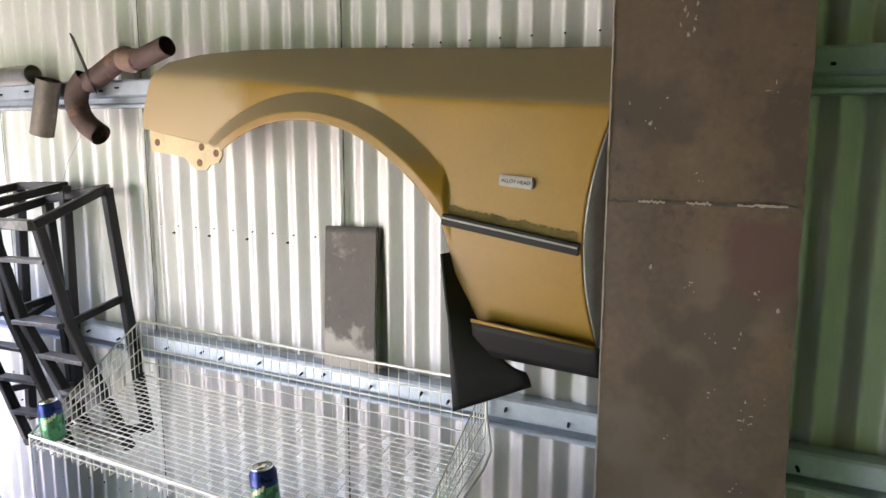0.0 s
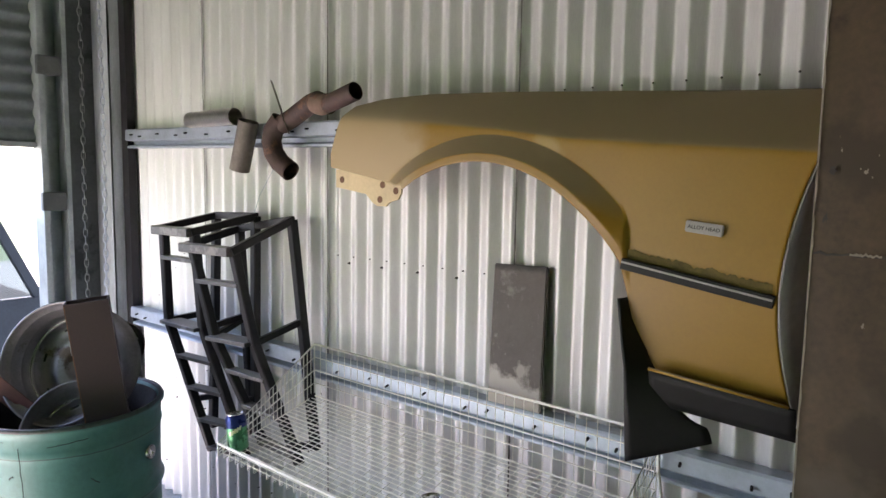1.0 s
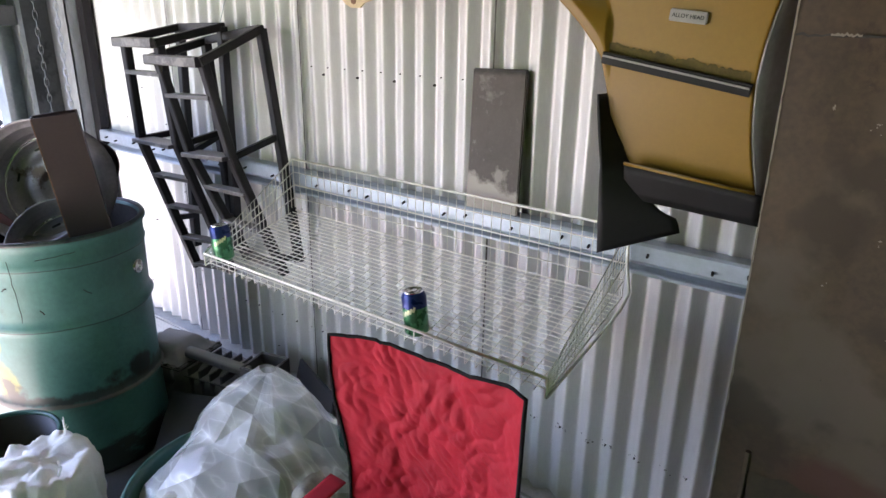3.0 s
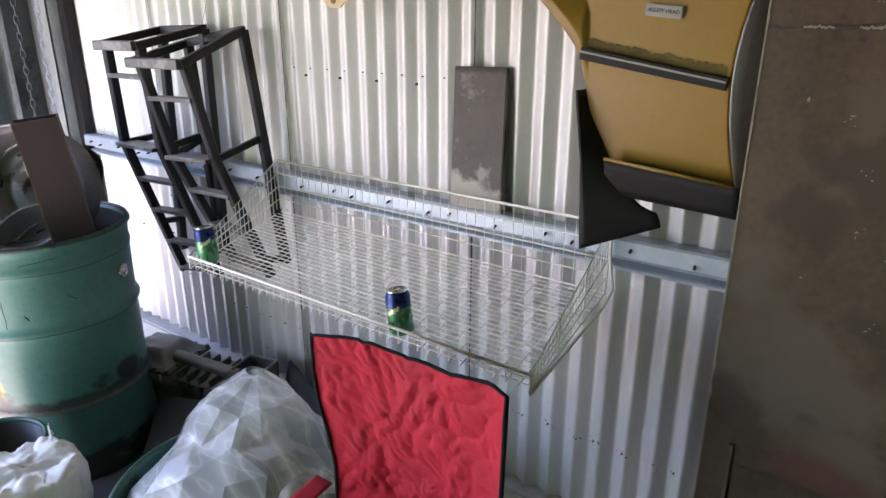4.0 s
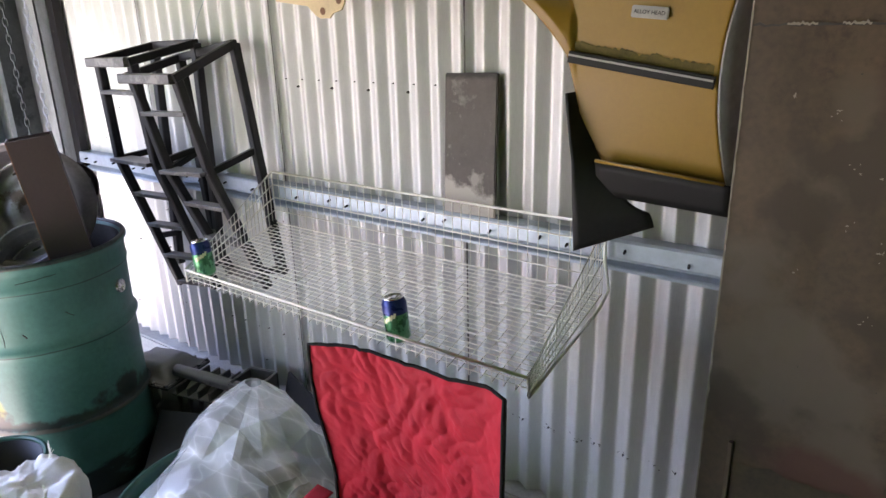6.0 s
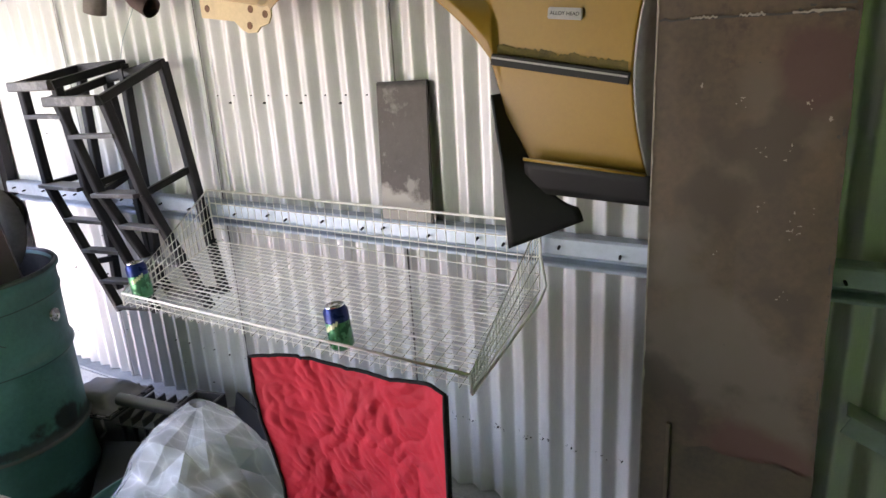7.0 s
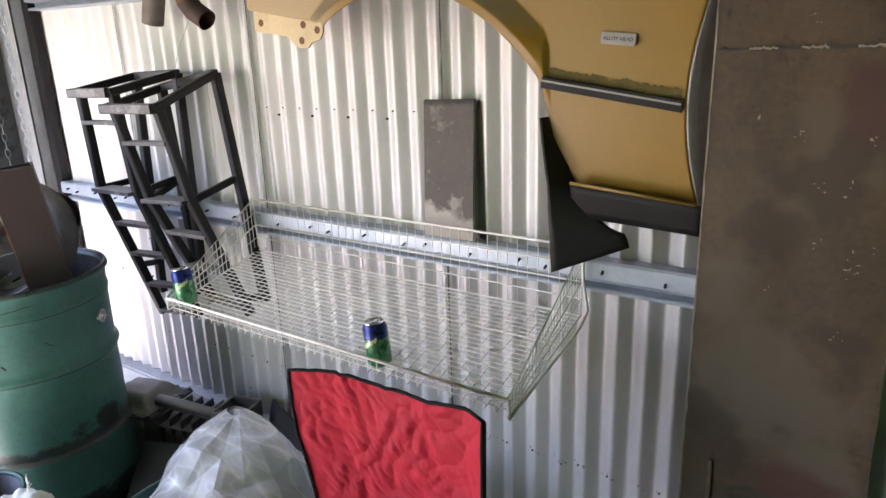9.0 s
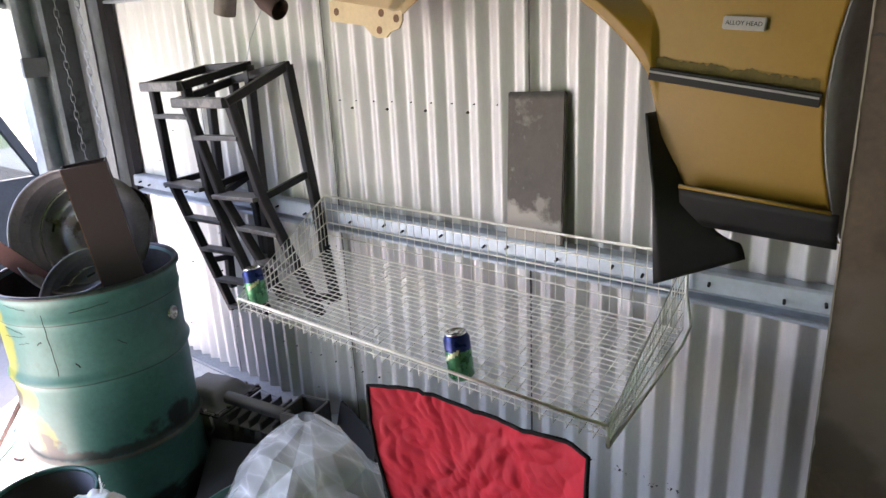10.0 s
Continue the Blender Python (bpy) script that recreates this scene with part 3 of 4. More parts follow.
def wing_y(x, z):
    y = -0.190 + 0.02 * sstep(0.5, 0.15, x)
    zc = wing_crease(x)
    d = z - zc
    w = 0.026 - 0.020 * sstep(0.25, 0.8, x)
    y += 0.475 * (d + math.sqrt(d * d + w * w)) - 0.475 * w * 0.5
    y += 0.9 * d * d if d > 0 else 0.10 * d * d
    if z < 1.47:
        y += 0.07 * (1.47 - z)
    if x < 1.12 and z > AZ:
        d = math.hypot(x - AX, z - AZ) - AR
        if d < 0.066:
            y -= 0.036 * min(1.0, (0.066 - d) / 0.046) * sstep(AZ + 0.15, AZ + 0.36, z)
    return y


def wing_point(u, v):
    xs = 0.160 + u * 1.30
    zb, zt = wing_bottom(xs), wing_top(xs)
    z = zb + (zt - zb) * (v ** 0.8)
    x = xs + sstep(1.22, 1.46, xs) * (wing_rear(z) - 1.46)
    return (x, wing_y(xs, z), z)


bm = bmesh.new()
grid(bm, 220, 110, wing_point)
thicken(bm, 0.002)
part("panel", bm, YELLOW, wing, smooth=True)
# the return flange of the door edge
bm = bmesh.new()


def flange_shape(u, v):
    z = 1.205 + 0.63 * v
    x = wing_rear(z) + 0.002
    return (x + (1.478 - x) * u, wing_y(1.46, z) + 0.002 + 0.11 * u, z)


grid(bm, 4, 30, flange_shape)
thicken(bm, 0.002)
part("door_edge_flange", bm, FLANGE, wing, "dusty grey inner flange", smooth=True)
# moulding strip
bm = bmesh.new()
beam(bm, (1.114, -0.197, 1.501), (1.414, -0.192, 1.455), 0.010, 0.024)
strip = part("side_moulding", bm, BLACKRUB, wing, "black rubber side moulding")
bm = bmesh.new()
beam(bm, (1.116, -0.2035, 1.505), (1.413, -0.1985, 1.459), 0.003, 0.004)
part("bright_line", bm, BADGE, strip)
# moss and grime that has gathered above the moulding
bm = bmesh.new()


def grime_shape(u, v):
    x = 1.122 + u * 0.288
    z0 = 1.512 - 0.153 * (x - 1.114)
    z = z0 + v * (0.020 + 0.008 * noise.noise((u * 9, 0, 3)) + 0.005 * noise.noise((u * 40, 0, 8)))
    return (x, wing_y(x, z) - 0.0022, z)


grid(bm, 90, 2, grime_shape)
part("grime_line", bm, MOSS, wing, "dark mossy grime above the moulding")
# lower black sill paint
bm = bmesh.new()
grid(bm, 20, 4, lambda u, v: (1.182 + u * 0.282, -0.188 + 0.02 * (1 - v), 1.205 - 0.012 * u + v * (0.075 - 0.008 * u)))
thicken(bm, 0.004)
part("sill_band", bm, BLACKRUB, wing, "matt black lower band", smooth=True)
bm = bmesh.new()
tube(bm, [(1.182, -0.192, 1.284), (1.452, -0.190, 1.262)], 0.004, 8)
part("lower_bead", bm, YELLOW, wing, smooth=True)
# mud flap
bm = bmesh.new()


def flap_shape(u, v):
    z = 1.425 - v * 0.355
    lx = lerp_table(v, [(0, 1.112), (0.4, 1.139), (0.75, 1.142), (1.0, 1.142)])
    rx = lerp_table(v, [(0, 1.122), (0.35, 1.170), (0.6, 1.235), (0.82, 1.296), (1.0, 1.307)])
    z2 = z + 0.070 * u * sstep(0.6, 1.0, v)
    return (lx + (rx - lx) * u, -0.195 + 0.05 * u - 0.02 * math.sin(v * 3), z2)


grid(bm, 10, 24, flap_shape)
thicken(bm, 0.006)
part("mud_flap", bm, BLACKRUB, wing, "black rubber mud flap", smooth=True)
# bracket
bm = bmesh.new()
outline = [(0.176, 1.694), (0.176, 1.641), (0.305, 1.624), (0.332, 1.600), (0.352, 1.591), (0.385, 1.591), (0.400, 1.604), (0.432, 1.612), (0.444, 1.630), (0.446, 1.662), (0.42, 1.680), (0.30, 1.692)]
ring = [bm.verts.new((x, -0.160, z)) for x, z in outline]
ring2 = [bm.verts.new((x, -0.166, z)) for x, z in outline]
for k in range(len(outline)):
    bm.faces.new((ring[k], ring[k - 1], ring2[k - 1], ring2[k]))
bm.faces.new(ring)
bm.faces.new(ring2)
beam(bm, (0.285, -0.170, 1.690), (0.462, -0.172, 1.664), 0.016, 0.010)
br = part("bracket", bm, PRIMER, wing, "bare pale bumper bracket")
for bx, bz in ((0.203, 1.664), (0.372, 1.652), (0.362, 1.610), (0.424, 1.636)):
    bm = bmesh.new()
    lathe(bm, [(0.0, -0.001), (0.010, -0.001), (0.010, 0.0006), (0.0, 0.0006)], 12, pose(bx, -0.1662, bz, 90))
    part("bolt_hole", bm, RUSTEDGE, br)
# badge
bm = bmesh.new()
box(bm, (-0.037, -0.003, -0.0115), (0.037, 0.003, 0.0115), 0.002)
badge = part("badge", bm, BADGE, wing, "small bright metal badge")
badge.matrix_basis = pose(1.281, -0.195, 1.585, 0, 5.5, 0)
cu = bpy.data.curves.new("badge_text", "FONT")
cu.body, cu.size, cu.extrude, cu.align_x, cu.align_y = "ALLOY HEAD", 0.0105, 0.0003, "CENTER", "CENTER"
tx = new("badge_text", cu)
tx.data.materials.append(BLACKRUB)
tx.parent = badge
tx.matrix_basis = pose(0, -0.0036, 0, 90, 0, 0)

# ---- tall brown board ----
board = thing("tall_locker", "tall brown weathered steel locker standing at the wall", "locker", at=(0, 0, 0))
bm = bmesh.new()
grid(bm, 8, 60, lambda u, v: (1.483 + u * (0.308 + 0.045 * (1 - v) ** 2) + (0.003 * noise.noise((3, v * 30, 0)) if u in (0, 1) else 0),
                              -0.264 + 0.003 * noise.noise((u * 3, v * 9, 1)), 0.0 + v * 2.4))
thicken(bm, 0.004)
part("face", bm, BOARD, board)
for x in (1.489, 1.780):
    bm = bmesh.new()
    box(bm, (x, -0.252, 0.0), (x + 0.006, -0.072, 2.4))
    part("side", bm, BOARD, board)


def fleck(name, x, z, sx, sz, k, mt, y=-0.2685):
    """A thin chip of paint or rust with a ragged outline."""
    bm = bmesh.new()
    vs = []
    for i in range(14):
        a = 2 * math.pi * i / 14
        q = 0.62 + 0.9 * noise.noise((math.cos(a) * 1.6 + k * 7.3, math.sin(a) * 1.6, k * 1.7))
        vs.append(bm.verts.new((x + sx * q * math.cos(a), y, z + sz * q * math.sin(a))))
    bm.faces.new(vs)
    part(name, bm, mt, board)


CHIPS = [(1.567, 1.437), (1.632, 1.417), (1.745, 1.414), (1.708, 1.326), (1.724, 1.341), (1.672, 1.331), (1.682, 1.232), (1.756, 1.235), (1.742, 1.234), (1.736, 1.185), (1.737, 1.202),
         (1.602, 1.141), (1.782, 1.400), (1.729, 1.068), (1.554, 1.695), (1.572, 1.730), (1.524, 1.732), (1.638, 1.608), (1.739, 1.749)]
for k, (x, z) in enumerate(CHIPS):
    for j in range(1 + (k * 7) % 4):
        fleck("paint_fleck", x + 0.009 * math.sin(k * 3 + j * 5), z + 0.009 * math.cos(k * 5 + j * 4), 0.0016 + 0.0026 * ((k + j) % 3 == 0), 0.0022 + 0.0030 * ((k + 2 * j) % 4 == 0), k + j * 31, SPECK)
for j in range(12):
    fleck("paint_fleck", 1.608 + 0.013 * math.sin(j * 2.4), 1.84 + 0.008 * j, 0.003, 0.007, 200 + j, SPECK)
for j in range(70):
    x, z = 1.495 + 0.285 * random.random(), 0.50 + 1.45 * random.random()
    fleck("rust_pit" if j % 2 else "paint_fleck", x, z, 0.0008 + 0.003 * random.random() ** 3, 0.0008 + 0.003 * random.random() ** 3, 300 + j, DIRT if j % 2 else BOARDPALE)
for k, (x, z, sx, sz) in enumerate(((1.768, 1.812, 0.009, 0.003), (1.775, 1.804, 0.006, 0.006), (1.771, 1.728, 0.012, 0.004), (1.779, 1.724, 0.006, 0.005), (1.757, 1.622, 0.002, 0.002), (1.759, 1.614, 0.002, 0.003),
                                    (1.765, 1.598, 0.012, 0.005), (1.752, 1.588, 0.010, 0.005), (1.740, 1.578, 0.010, 0.004), (1.728, 1.570, 0.008, 0.003), (1.713, 1.564, 0.008, 0.003), (1.787, 1.588, 0.006, 0.006),
                                    (1.775, 1.572, 0.016, 0.004), (1.787, 1.361, 0.005, 0.004), (1.742, 1.555, 0.006, 0.003), (1.508, 1.70, 0.008, 0.010), (1.502, 1.62, 0.006, 0.012))):
    fleck("rust_hole", x, z, sx, sz, 500 + k, DIRT, -0.2694)
for k in range(30):
    fleck("edge_rust", 1.786 + 0.045 * (1 - (0.75 + 0.04 * k) / 2.4) ** 2 + 0.002 * math.sin(k * 4), 0.75 + 0.042 * k + 0.01 * math.sin(k * 7), 0.003, 0.006 + 0.008 * (k % 3 == 0), 600 + k, DIRT if k % 2 else BOARDDARK, -0.2692)
bm = bmesh.new()
beam(bm, (1.545, -0.268, 0.02), (1.540, -0.268, 0.752), 0.008, 0.012, (0, 1, 0))
part("raised_edge", bm, BOARDPALE, board)
bm = bmesh.new()
grid(bm, 16, 20, lambda u, v: (1.552 + u * 0.262, -0.2683, 0.02 + v * (0.690 + 0.012 * noise.noise((u * 6, 0, 4)))))
part("lower_panel", bm, BOARDLOW, board, "darker stained lower panel")
bm = bmesh.new()
grid(bm, 30, 1, lambda u, v: (1.487 + u * 0.300, -0.2675, 1.558 + 0.004 * noise.noise((u * 20, 0, 0)) + v * (0.003 + 0.004 * abs(noise.noise((u * 13, 5, 0))))))
thicken(bm, 0.002)
part("seam", bm, DIRT, board)
# pale ragged strip paints the left edge's highlight along with its wear
bm = bmesh.new()
grid(bm, 120, 1, lambda u, v: (1.482 + v * (0.003 + 0.003 * noise.noise((u * 60, 1, 0))), -0.2672, 0.3 + u * 1.8))
part("edge_strip", bm, SPECK, board)
for x0, x1 in ((1.54, 1.585), (1.62, 1.66), (1.70, 1.775)):
    bm = bmesh.new()
    grid(bm, 24, 1, lambda u, v: (x0 + (x1 - x0) * u, -0.2692, 1.5595 + 0.003 * noise.noise((u * 9 + x0 * 50, 0, 0)) + v * (0.003 + 0.004 * abs(noise.noise((u * 7, x0 * 9, 0))))))
    part("bare_seam", bm, SPECK, board)
# ---- paint-flaked plate on the rail ----
bm = bmesh.new()
box(bm, (-0.084, -0.006, 0), (0.084, 0.006, 0.385), 0.003)
pl = tagged(part("metal_plate", bm, PLATE), "flaking brown painted metal plate standing on the girt", "plate")
pl.matrix_basis = pose(0.758, -0.050, 1.062, -5, -1.5, 0)

# ---- wire basket ----
BX0, BX1, BYF, BYB, BZF, BZB = -0.032, 1.168, -0.450, -0.078, 0.829, 0.925
basket = thing("wire_basket", "cream coated wire freezer basket hung on the girt", "basket")
BTOP_B, BTOP_F = 1.105, 0.868


def bpoint(u, v):
    return Vector((BX0 + (BX1 - BX0) * u, BYF + (BYB - BYF) * v, BZF + (BZB - BZF) * v))


def btop(u, v):
    p = bpoint(u, v)
    p.z = BTOP_F + (BTOP_B - BTOP_F) * v 
    return p


for j in range(25):
    bm = bmesh.new()
    v = j / 24
    tube(bm, [btop(0, v), bpoint(0, v), bpoint(1, v), btop(1, v)] if j else [btop(0, 0), bpoint(0, 0)], 0.0017 if j % 8 else 0.0028, 5)
    part("long_wire", bm, WIRE, basket, smooth=True)
for i in range(1, 40):
    bm = bmesh.new()
    u = i / 40
    tube(bm, [btop(u, 0), bpoint(u, 0), bpoint(u, 1), btop(u, 1)], 0.0013, 5)
    part("cross_wire", bm, WIRE, basket, smooth=True)
for f, r in ((0.0, 0.0026), (0.25, 0.0018), (0.5, 0.0026), (0.75, 0.0018), (1.0, 0.0040)):
    bm = bmesh.new()
    if f == 1.0:
        tube(bm, [bpoint(u, v).lerp(btop(u, v), f) for u, v in ((0, 0), (1, 0), (1, 1), (0, 1))], r, 6, closed=True)
    else:
        tube(bm, [bpoint(u, v).lerp(btop(u, v), f) for u, v in ((0, 0), (0, 1), (1, 1), (1, 0))], r, 6)
    part("rim_wire" if f else "base_wire", bm, WIRE, basket, smooth=True)
bm = bmesh.new()
tube(bm, [btop(1, 0.0), bpoint(1, 0) + Vector((0.004, -0.004, -0.004)), bpoint(1, 0.88) + Vector((0.016, 0, -0.004)), bpoint(1, 0.98) + Vector((0.020, 0, 0.02)),
          btop(1, 1.0) + Vector((0.004, 0, -0.09)), btop(1, 1.0)], 0.0042, 6)
part("end_loop", bm, WIRE, basket, smooth=True)


# ---- cans ----
def can(x, y, z, turn, tilt, label):
    c = thing("drink_can", label, "can", "drink cans", at=(x, y, z))
    c.matrix_basis = pose(x, y, z, 0, tilt, 0) @ pose(0, 0, 0, 0, 0, turn) @ Matrix.Scale(0.93, 4)
    bm = bmesh.new()
    lathe(bm, [(0.0, 0.004), (0.022, 0.004), (0.025, 0.0), (0.033, 0.010), (0.033, 0.078)], 28)
    part("lower_body", bm, CANGREEN, c, smooth=True)
    bm = bmesh.new()
    lathe(bm, [(0.033, 0.078), (0.033, 0.106), (0.0265, 0.118)], 28)
    part("upper_body", bm, CANBLUE, c, smooth=True)
    for j in range(5):
        bm = bmesh.new()
        a = radians(-130 + 14 * j)
        box(bm, (-0.003, -0.0005, -0.007 - 0.002 * (j % 2)), (0.003, 0.0005, 0.007), 0, pose(0.0333 * math.cos(a), 0.0333 * math.sin(a), 0.062 + 0.004 * j, 0, 20, math.degrees(a) + 90))
        part("print_bar", bm, CANPRINT, c)
    bm = bmesh.new()
    lathe(bm, [(0.0265, 0.118), (0.0275, 0.121), (0.0255, 0.122), (0.0245, 0.116), (0.0, 0.117)], 28)
    lid = part("lid", bm, ALU, c, smooth=True)
    bm = bmesh.new()
    lathe(bm, [(0.0, 0.1176), (0.008, 0.1176), (0.008, 0.1182), (0.0, 0.1182)], 12, pose(0, -0.012, 0))
    part("opening", bm, BLACKRUB, lid)
    bm = bmesh.new()
    box(bm, (-0.006, -0.004, 0.1175), (0.006, 0.016, 0.1195), 0.0008)
    part("pull_tab", bm, ALU, lid)
    return c


can(0.788, -0.412, 0.838, 20, -7, "blue and green drink can in the wire basket")
can(0.008, -0.405, 0.845, 60, -8, "blue and green drink can in the basket corner")


# ---- black step frames hung on the wall ----
def step_frame(label, fl, fr, bl, br, kl, kr, el, er, bbl, bbr, rungs):
    f = thing("step_frame", label, "frame", "step frames")
    v = [Vector(p) for p in (fl, fr, bl, br, kl, kr, el, er, bbl, bbr)]
    fl, fr, bl, br, kl, kr, el, er, bbl, bbr = v
    W = 0.030

    def bar(name, a, b, w=W, h=W, up=(0, 0, 1), mt=BLACKPAINT):
        bm = bmesh.new()
        beam(bm, a, b, w, h, up)
        part(name, bm, mt, f)

    bar("top_bar", fl, fr, 0.034, 0.032, mt=DUSTYLITPAINT)
    bar("top_bar", fl, bl, 0.026, 0.026)
    bar("top_bar", fr, br, 0.026, 0.026)
    bar("top_bar", bl, br, 0.026, 0.026)
    side = (1, 0, 0)
    tl, tr = fl.lerp(fr, 0.10) + (bl - fl) * 0.08, fr.lerp(fl, 0.05) + (br - fr) * 0.08
    for a, k, e in ((tl, kl, el), (tr, kr, er)):
        bar("front_leg", a, k, W, W, side)
        bar("front_leg", k, e, W, W, side)
    bar("back_leg", bl, bbl, W, W, side)
    bar("back_leg", br, bbr, W, W, side)
    for r in rungs:
        if r <= 1:
            a, b = tl.lerp(kl, r), tr.lerp(kr, r)
        else:
            a, b = kl.lerp(el, r - 1), kr.lerp(er, r - 1)
        bar("step", a, b, 0.075 if r == 1 else 0.042, 0.014, mt=DUSTYLITPAINT)
    bar("side_brace", kr, br.lerp(bbr, 0.44), 0.02, 0.022)
    bar("side_brace", kl, bl.lerp(bbl, 0.44), 0.02, 0.022)
    bar("side_brace", kr.lerp(er, 0.85), br.lerp(bbr, 0.98), 0.02, 0.022)
    bar("side_brace", kl.lerp(el, 0.6), bl.lerp(bbl, 0.85), 0.02, 0.022)
    return f


step_frame("black welded steel step frame hanging on the wall",
           (-0.644, -0.31, 1.469), (-0.402, -0.31, 1.473), (-0.602, -0.085, 1.516), (-0.349, -0.085, 1.524),
           (-0.674, -0.25, 1.119), (-0.436, -0.25, 1.122), (-0.558, -0.15, 0.608), (-0.330, -0.15, 0.640),
           (-0.652, -0.085, 0.660), (-0.367, -0.085, 0.72), (0.30, 1.0, 1.26, 1.50, 1.75, 1.97))
step_frame("black welded steel step frame hung beside the basket",
           (-0.455, -0.31, 1.420), (-0.164, -0.31, 1.426), (-0.451, -0.085, 1.474), (-0.140, -0.085, 1.522),
           (-0.363, -0.25, 1.107), (-0.129, -0.25, 1.122), (-0.220, -0.15, 0.721), (-0.026, -0.15, 0.708),
           (-0.380, -0.085, 0.72), (-0.016, -0.088, 0.740), (0.38, 1.0, 1.30, 1.62, 1.95))
wire = thing("hanging_wire", "thin tie wire from the girt down to the frame", "wire")
bm = bmesh.new()
tube(bm, [(-0.25, -0.068, 1.82), (-0.27, -0.06, 1.70), (-0.33, -0.08, 1.60), (-0.36, -0.085, 1.53)], 0.0012, 5)
part("strand", bm, GALV, wire)


# ---- exhaust pipes on the upper girt ----
def hollow(bm, pts, r, t=0.003, n=20):
    """An open tube with a wall."""
    tube(bm, pts, r, n, cap=False)
    tube(bm, pts, r - t, n, cap=False)
    return bm


p1 = thing("steel_pipe", "short bright steel pipe lying on the girt", "pipe")
bm = bmesh.new()
hollow(bm, [(-0.80, -0.10 + 0.03, 1.886), (-0.47, -0.085, 1.886)], 0.031)
part("tube", bm, STEEL, p1, smooth=True)
p2 = thing("cut_pipe", "greyish rusted cut pipe hanging on the girt", "pipe")
bm = bmesh.new()
hollow(bm, [(-0.355, -0.105, 1.862), (-0.415, -0.105, 1.690)], 0.036)
part("tube", bm, RUSTGREY, p2, smooth=True)
ex = thing("exhaust_pipe", "rust brown bent exhaust pipe with flange on the girt", "exhaust")
bm = bmesh.new()
hollow(bm, [(-0.100, -0.120, 1.686), (-0.150, -0.125, 1.716), (-0.179, -0.128, 1.748), (-0.190, -0.130, 1.786), (-0.182, -0.128, 1.822), (-0.150, -0.120, 1.858)], 0.0335)
part("bend", bm, RUST, ex, smooth=True)
bm = bmesh.new()
hollow(bm, [(-0.150, -0.116, 1.842), (-0.100, -0.112, 1.862), (-0.050, -0.112, 1.884), (0.000, -0.114, 1.904), (0.035, -0.118, 1.910), (0.070, -0.124, 1.900)], 0.0310)
part("elbow", bm, RUST, ex, "dark elbow", smooth=True)
bm = bmesh.new()
hollow(bm, [(0.075, -0.126, 1.893), (0.125, -0.130, 1.902), (0.226, -0.135, 1.926)], 0.0280)
part("straight", bm, RUST, ex, smooth=True)
bm = bmesh.new()
hollow(bm, [(0.030, -0.120, 1.902), (0.060, -0.123, 1.896), (0.098, -0.127, 1.896)], 0.0325)
part("weld_collar", bm, PALERUST, ex, "pale rust collar at the weld", smooth=True)
bm = bmesh.new()
box(bm, (-0.002, -0.045, -0.085), (0.002, 0.045, 0.090), 0.0015, pose(-0.146, -0.125, 1.895, 0, -18, 50))
part("flange", bm, RUSTGREY, ex)

# ---- green drum ----
drum = thing("oil_drum", "dented green steel oil drum full of scrap", "drum", at=(-0.70, -0.60, 0))
bm = bmesh.new()
prof = [(0.0, 0.02), (0.28, 0.02), (0.287, 0.0), (0.290, 0.012), (0.284, 0.03)]
for z in [0.05 + 0.0125 * k for k in range(65)]:
    r = 0.284
    for hz in (0.30, 0.59):
        r += 0.013 * math.exp(-((z - hz) / 0.011) ** 2)
    r += 0.005 * math.exp(-((z - 0.80) / 0.012) ** 2)
    prof.append((r, z))
prof += [(0.286, 0.868), (0.294, 0.874), (0.294, 0.884), (0.286, 0.888), (0.279, 0.880), (0.278, 0.5), (0.276, 0.06), (0.0, 0.06)]
lathe(bm, prof, 64)
for vtx in bm.verts:
    k = noise.noise((vtx.co.x * 4, vtx.co.y * 4, vtx.co.z * 4)) * 0.006
    vtx.co.x += k
    vtx.co.y += k
part("body", bm, DRUM, drum, smooth=True)
bm = bmesh.new()
tube(bm, [(0.288 * math.cos(2 * math.pi * k / 64), 0.288 * math.sin(2 * math.pi * k / 64), 0.884) for k in range(64)], 0.0085, 8, closed=True)
part("rolled_rim", bm, DRUMRIM, drum, "dark worn rolled rim", smooth=True)
bm = bmesh.new()
lathe(bm, [(0.274, 0.872), (0.272, 0.60), (0.270, 0.30), (0.20, 0.26), (0.0, 0.28)], 48)
part("lining", bm, DIRT, drum, "dark lining inside the drum", smooth=True)
bm = bmesh.new()
a = radians(31)
lathe(bm, [(0.0, 0.0), (0.014, 0.0), (0.018, 0.004), (0.020, 0.010), (0.024, 0.010), (0.024, 0.0)][::-1], 16, pose(0.287 * math.cos(a), 0.287 * math.sin(a), 0.725, 0, 90, math.degrees(a)))
part("bung", bm, ALU, drum, "bright round bung", smooth=True)


def facing(x, y, z, n):
    """A pose at a place with its own z along n."""
    q = Vector(n).normalized().to_track_quat("Z", "Y")
    return Matrix.Translation((x, y, z)) @ q.to_matrix().to_4x4()


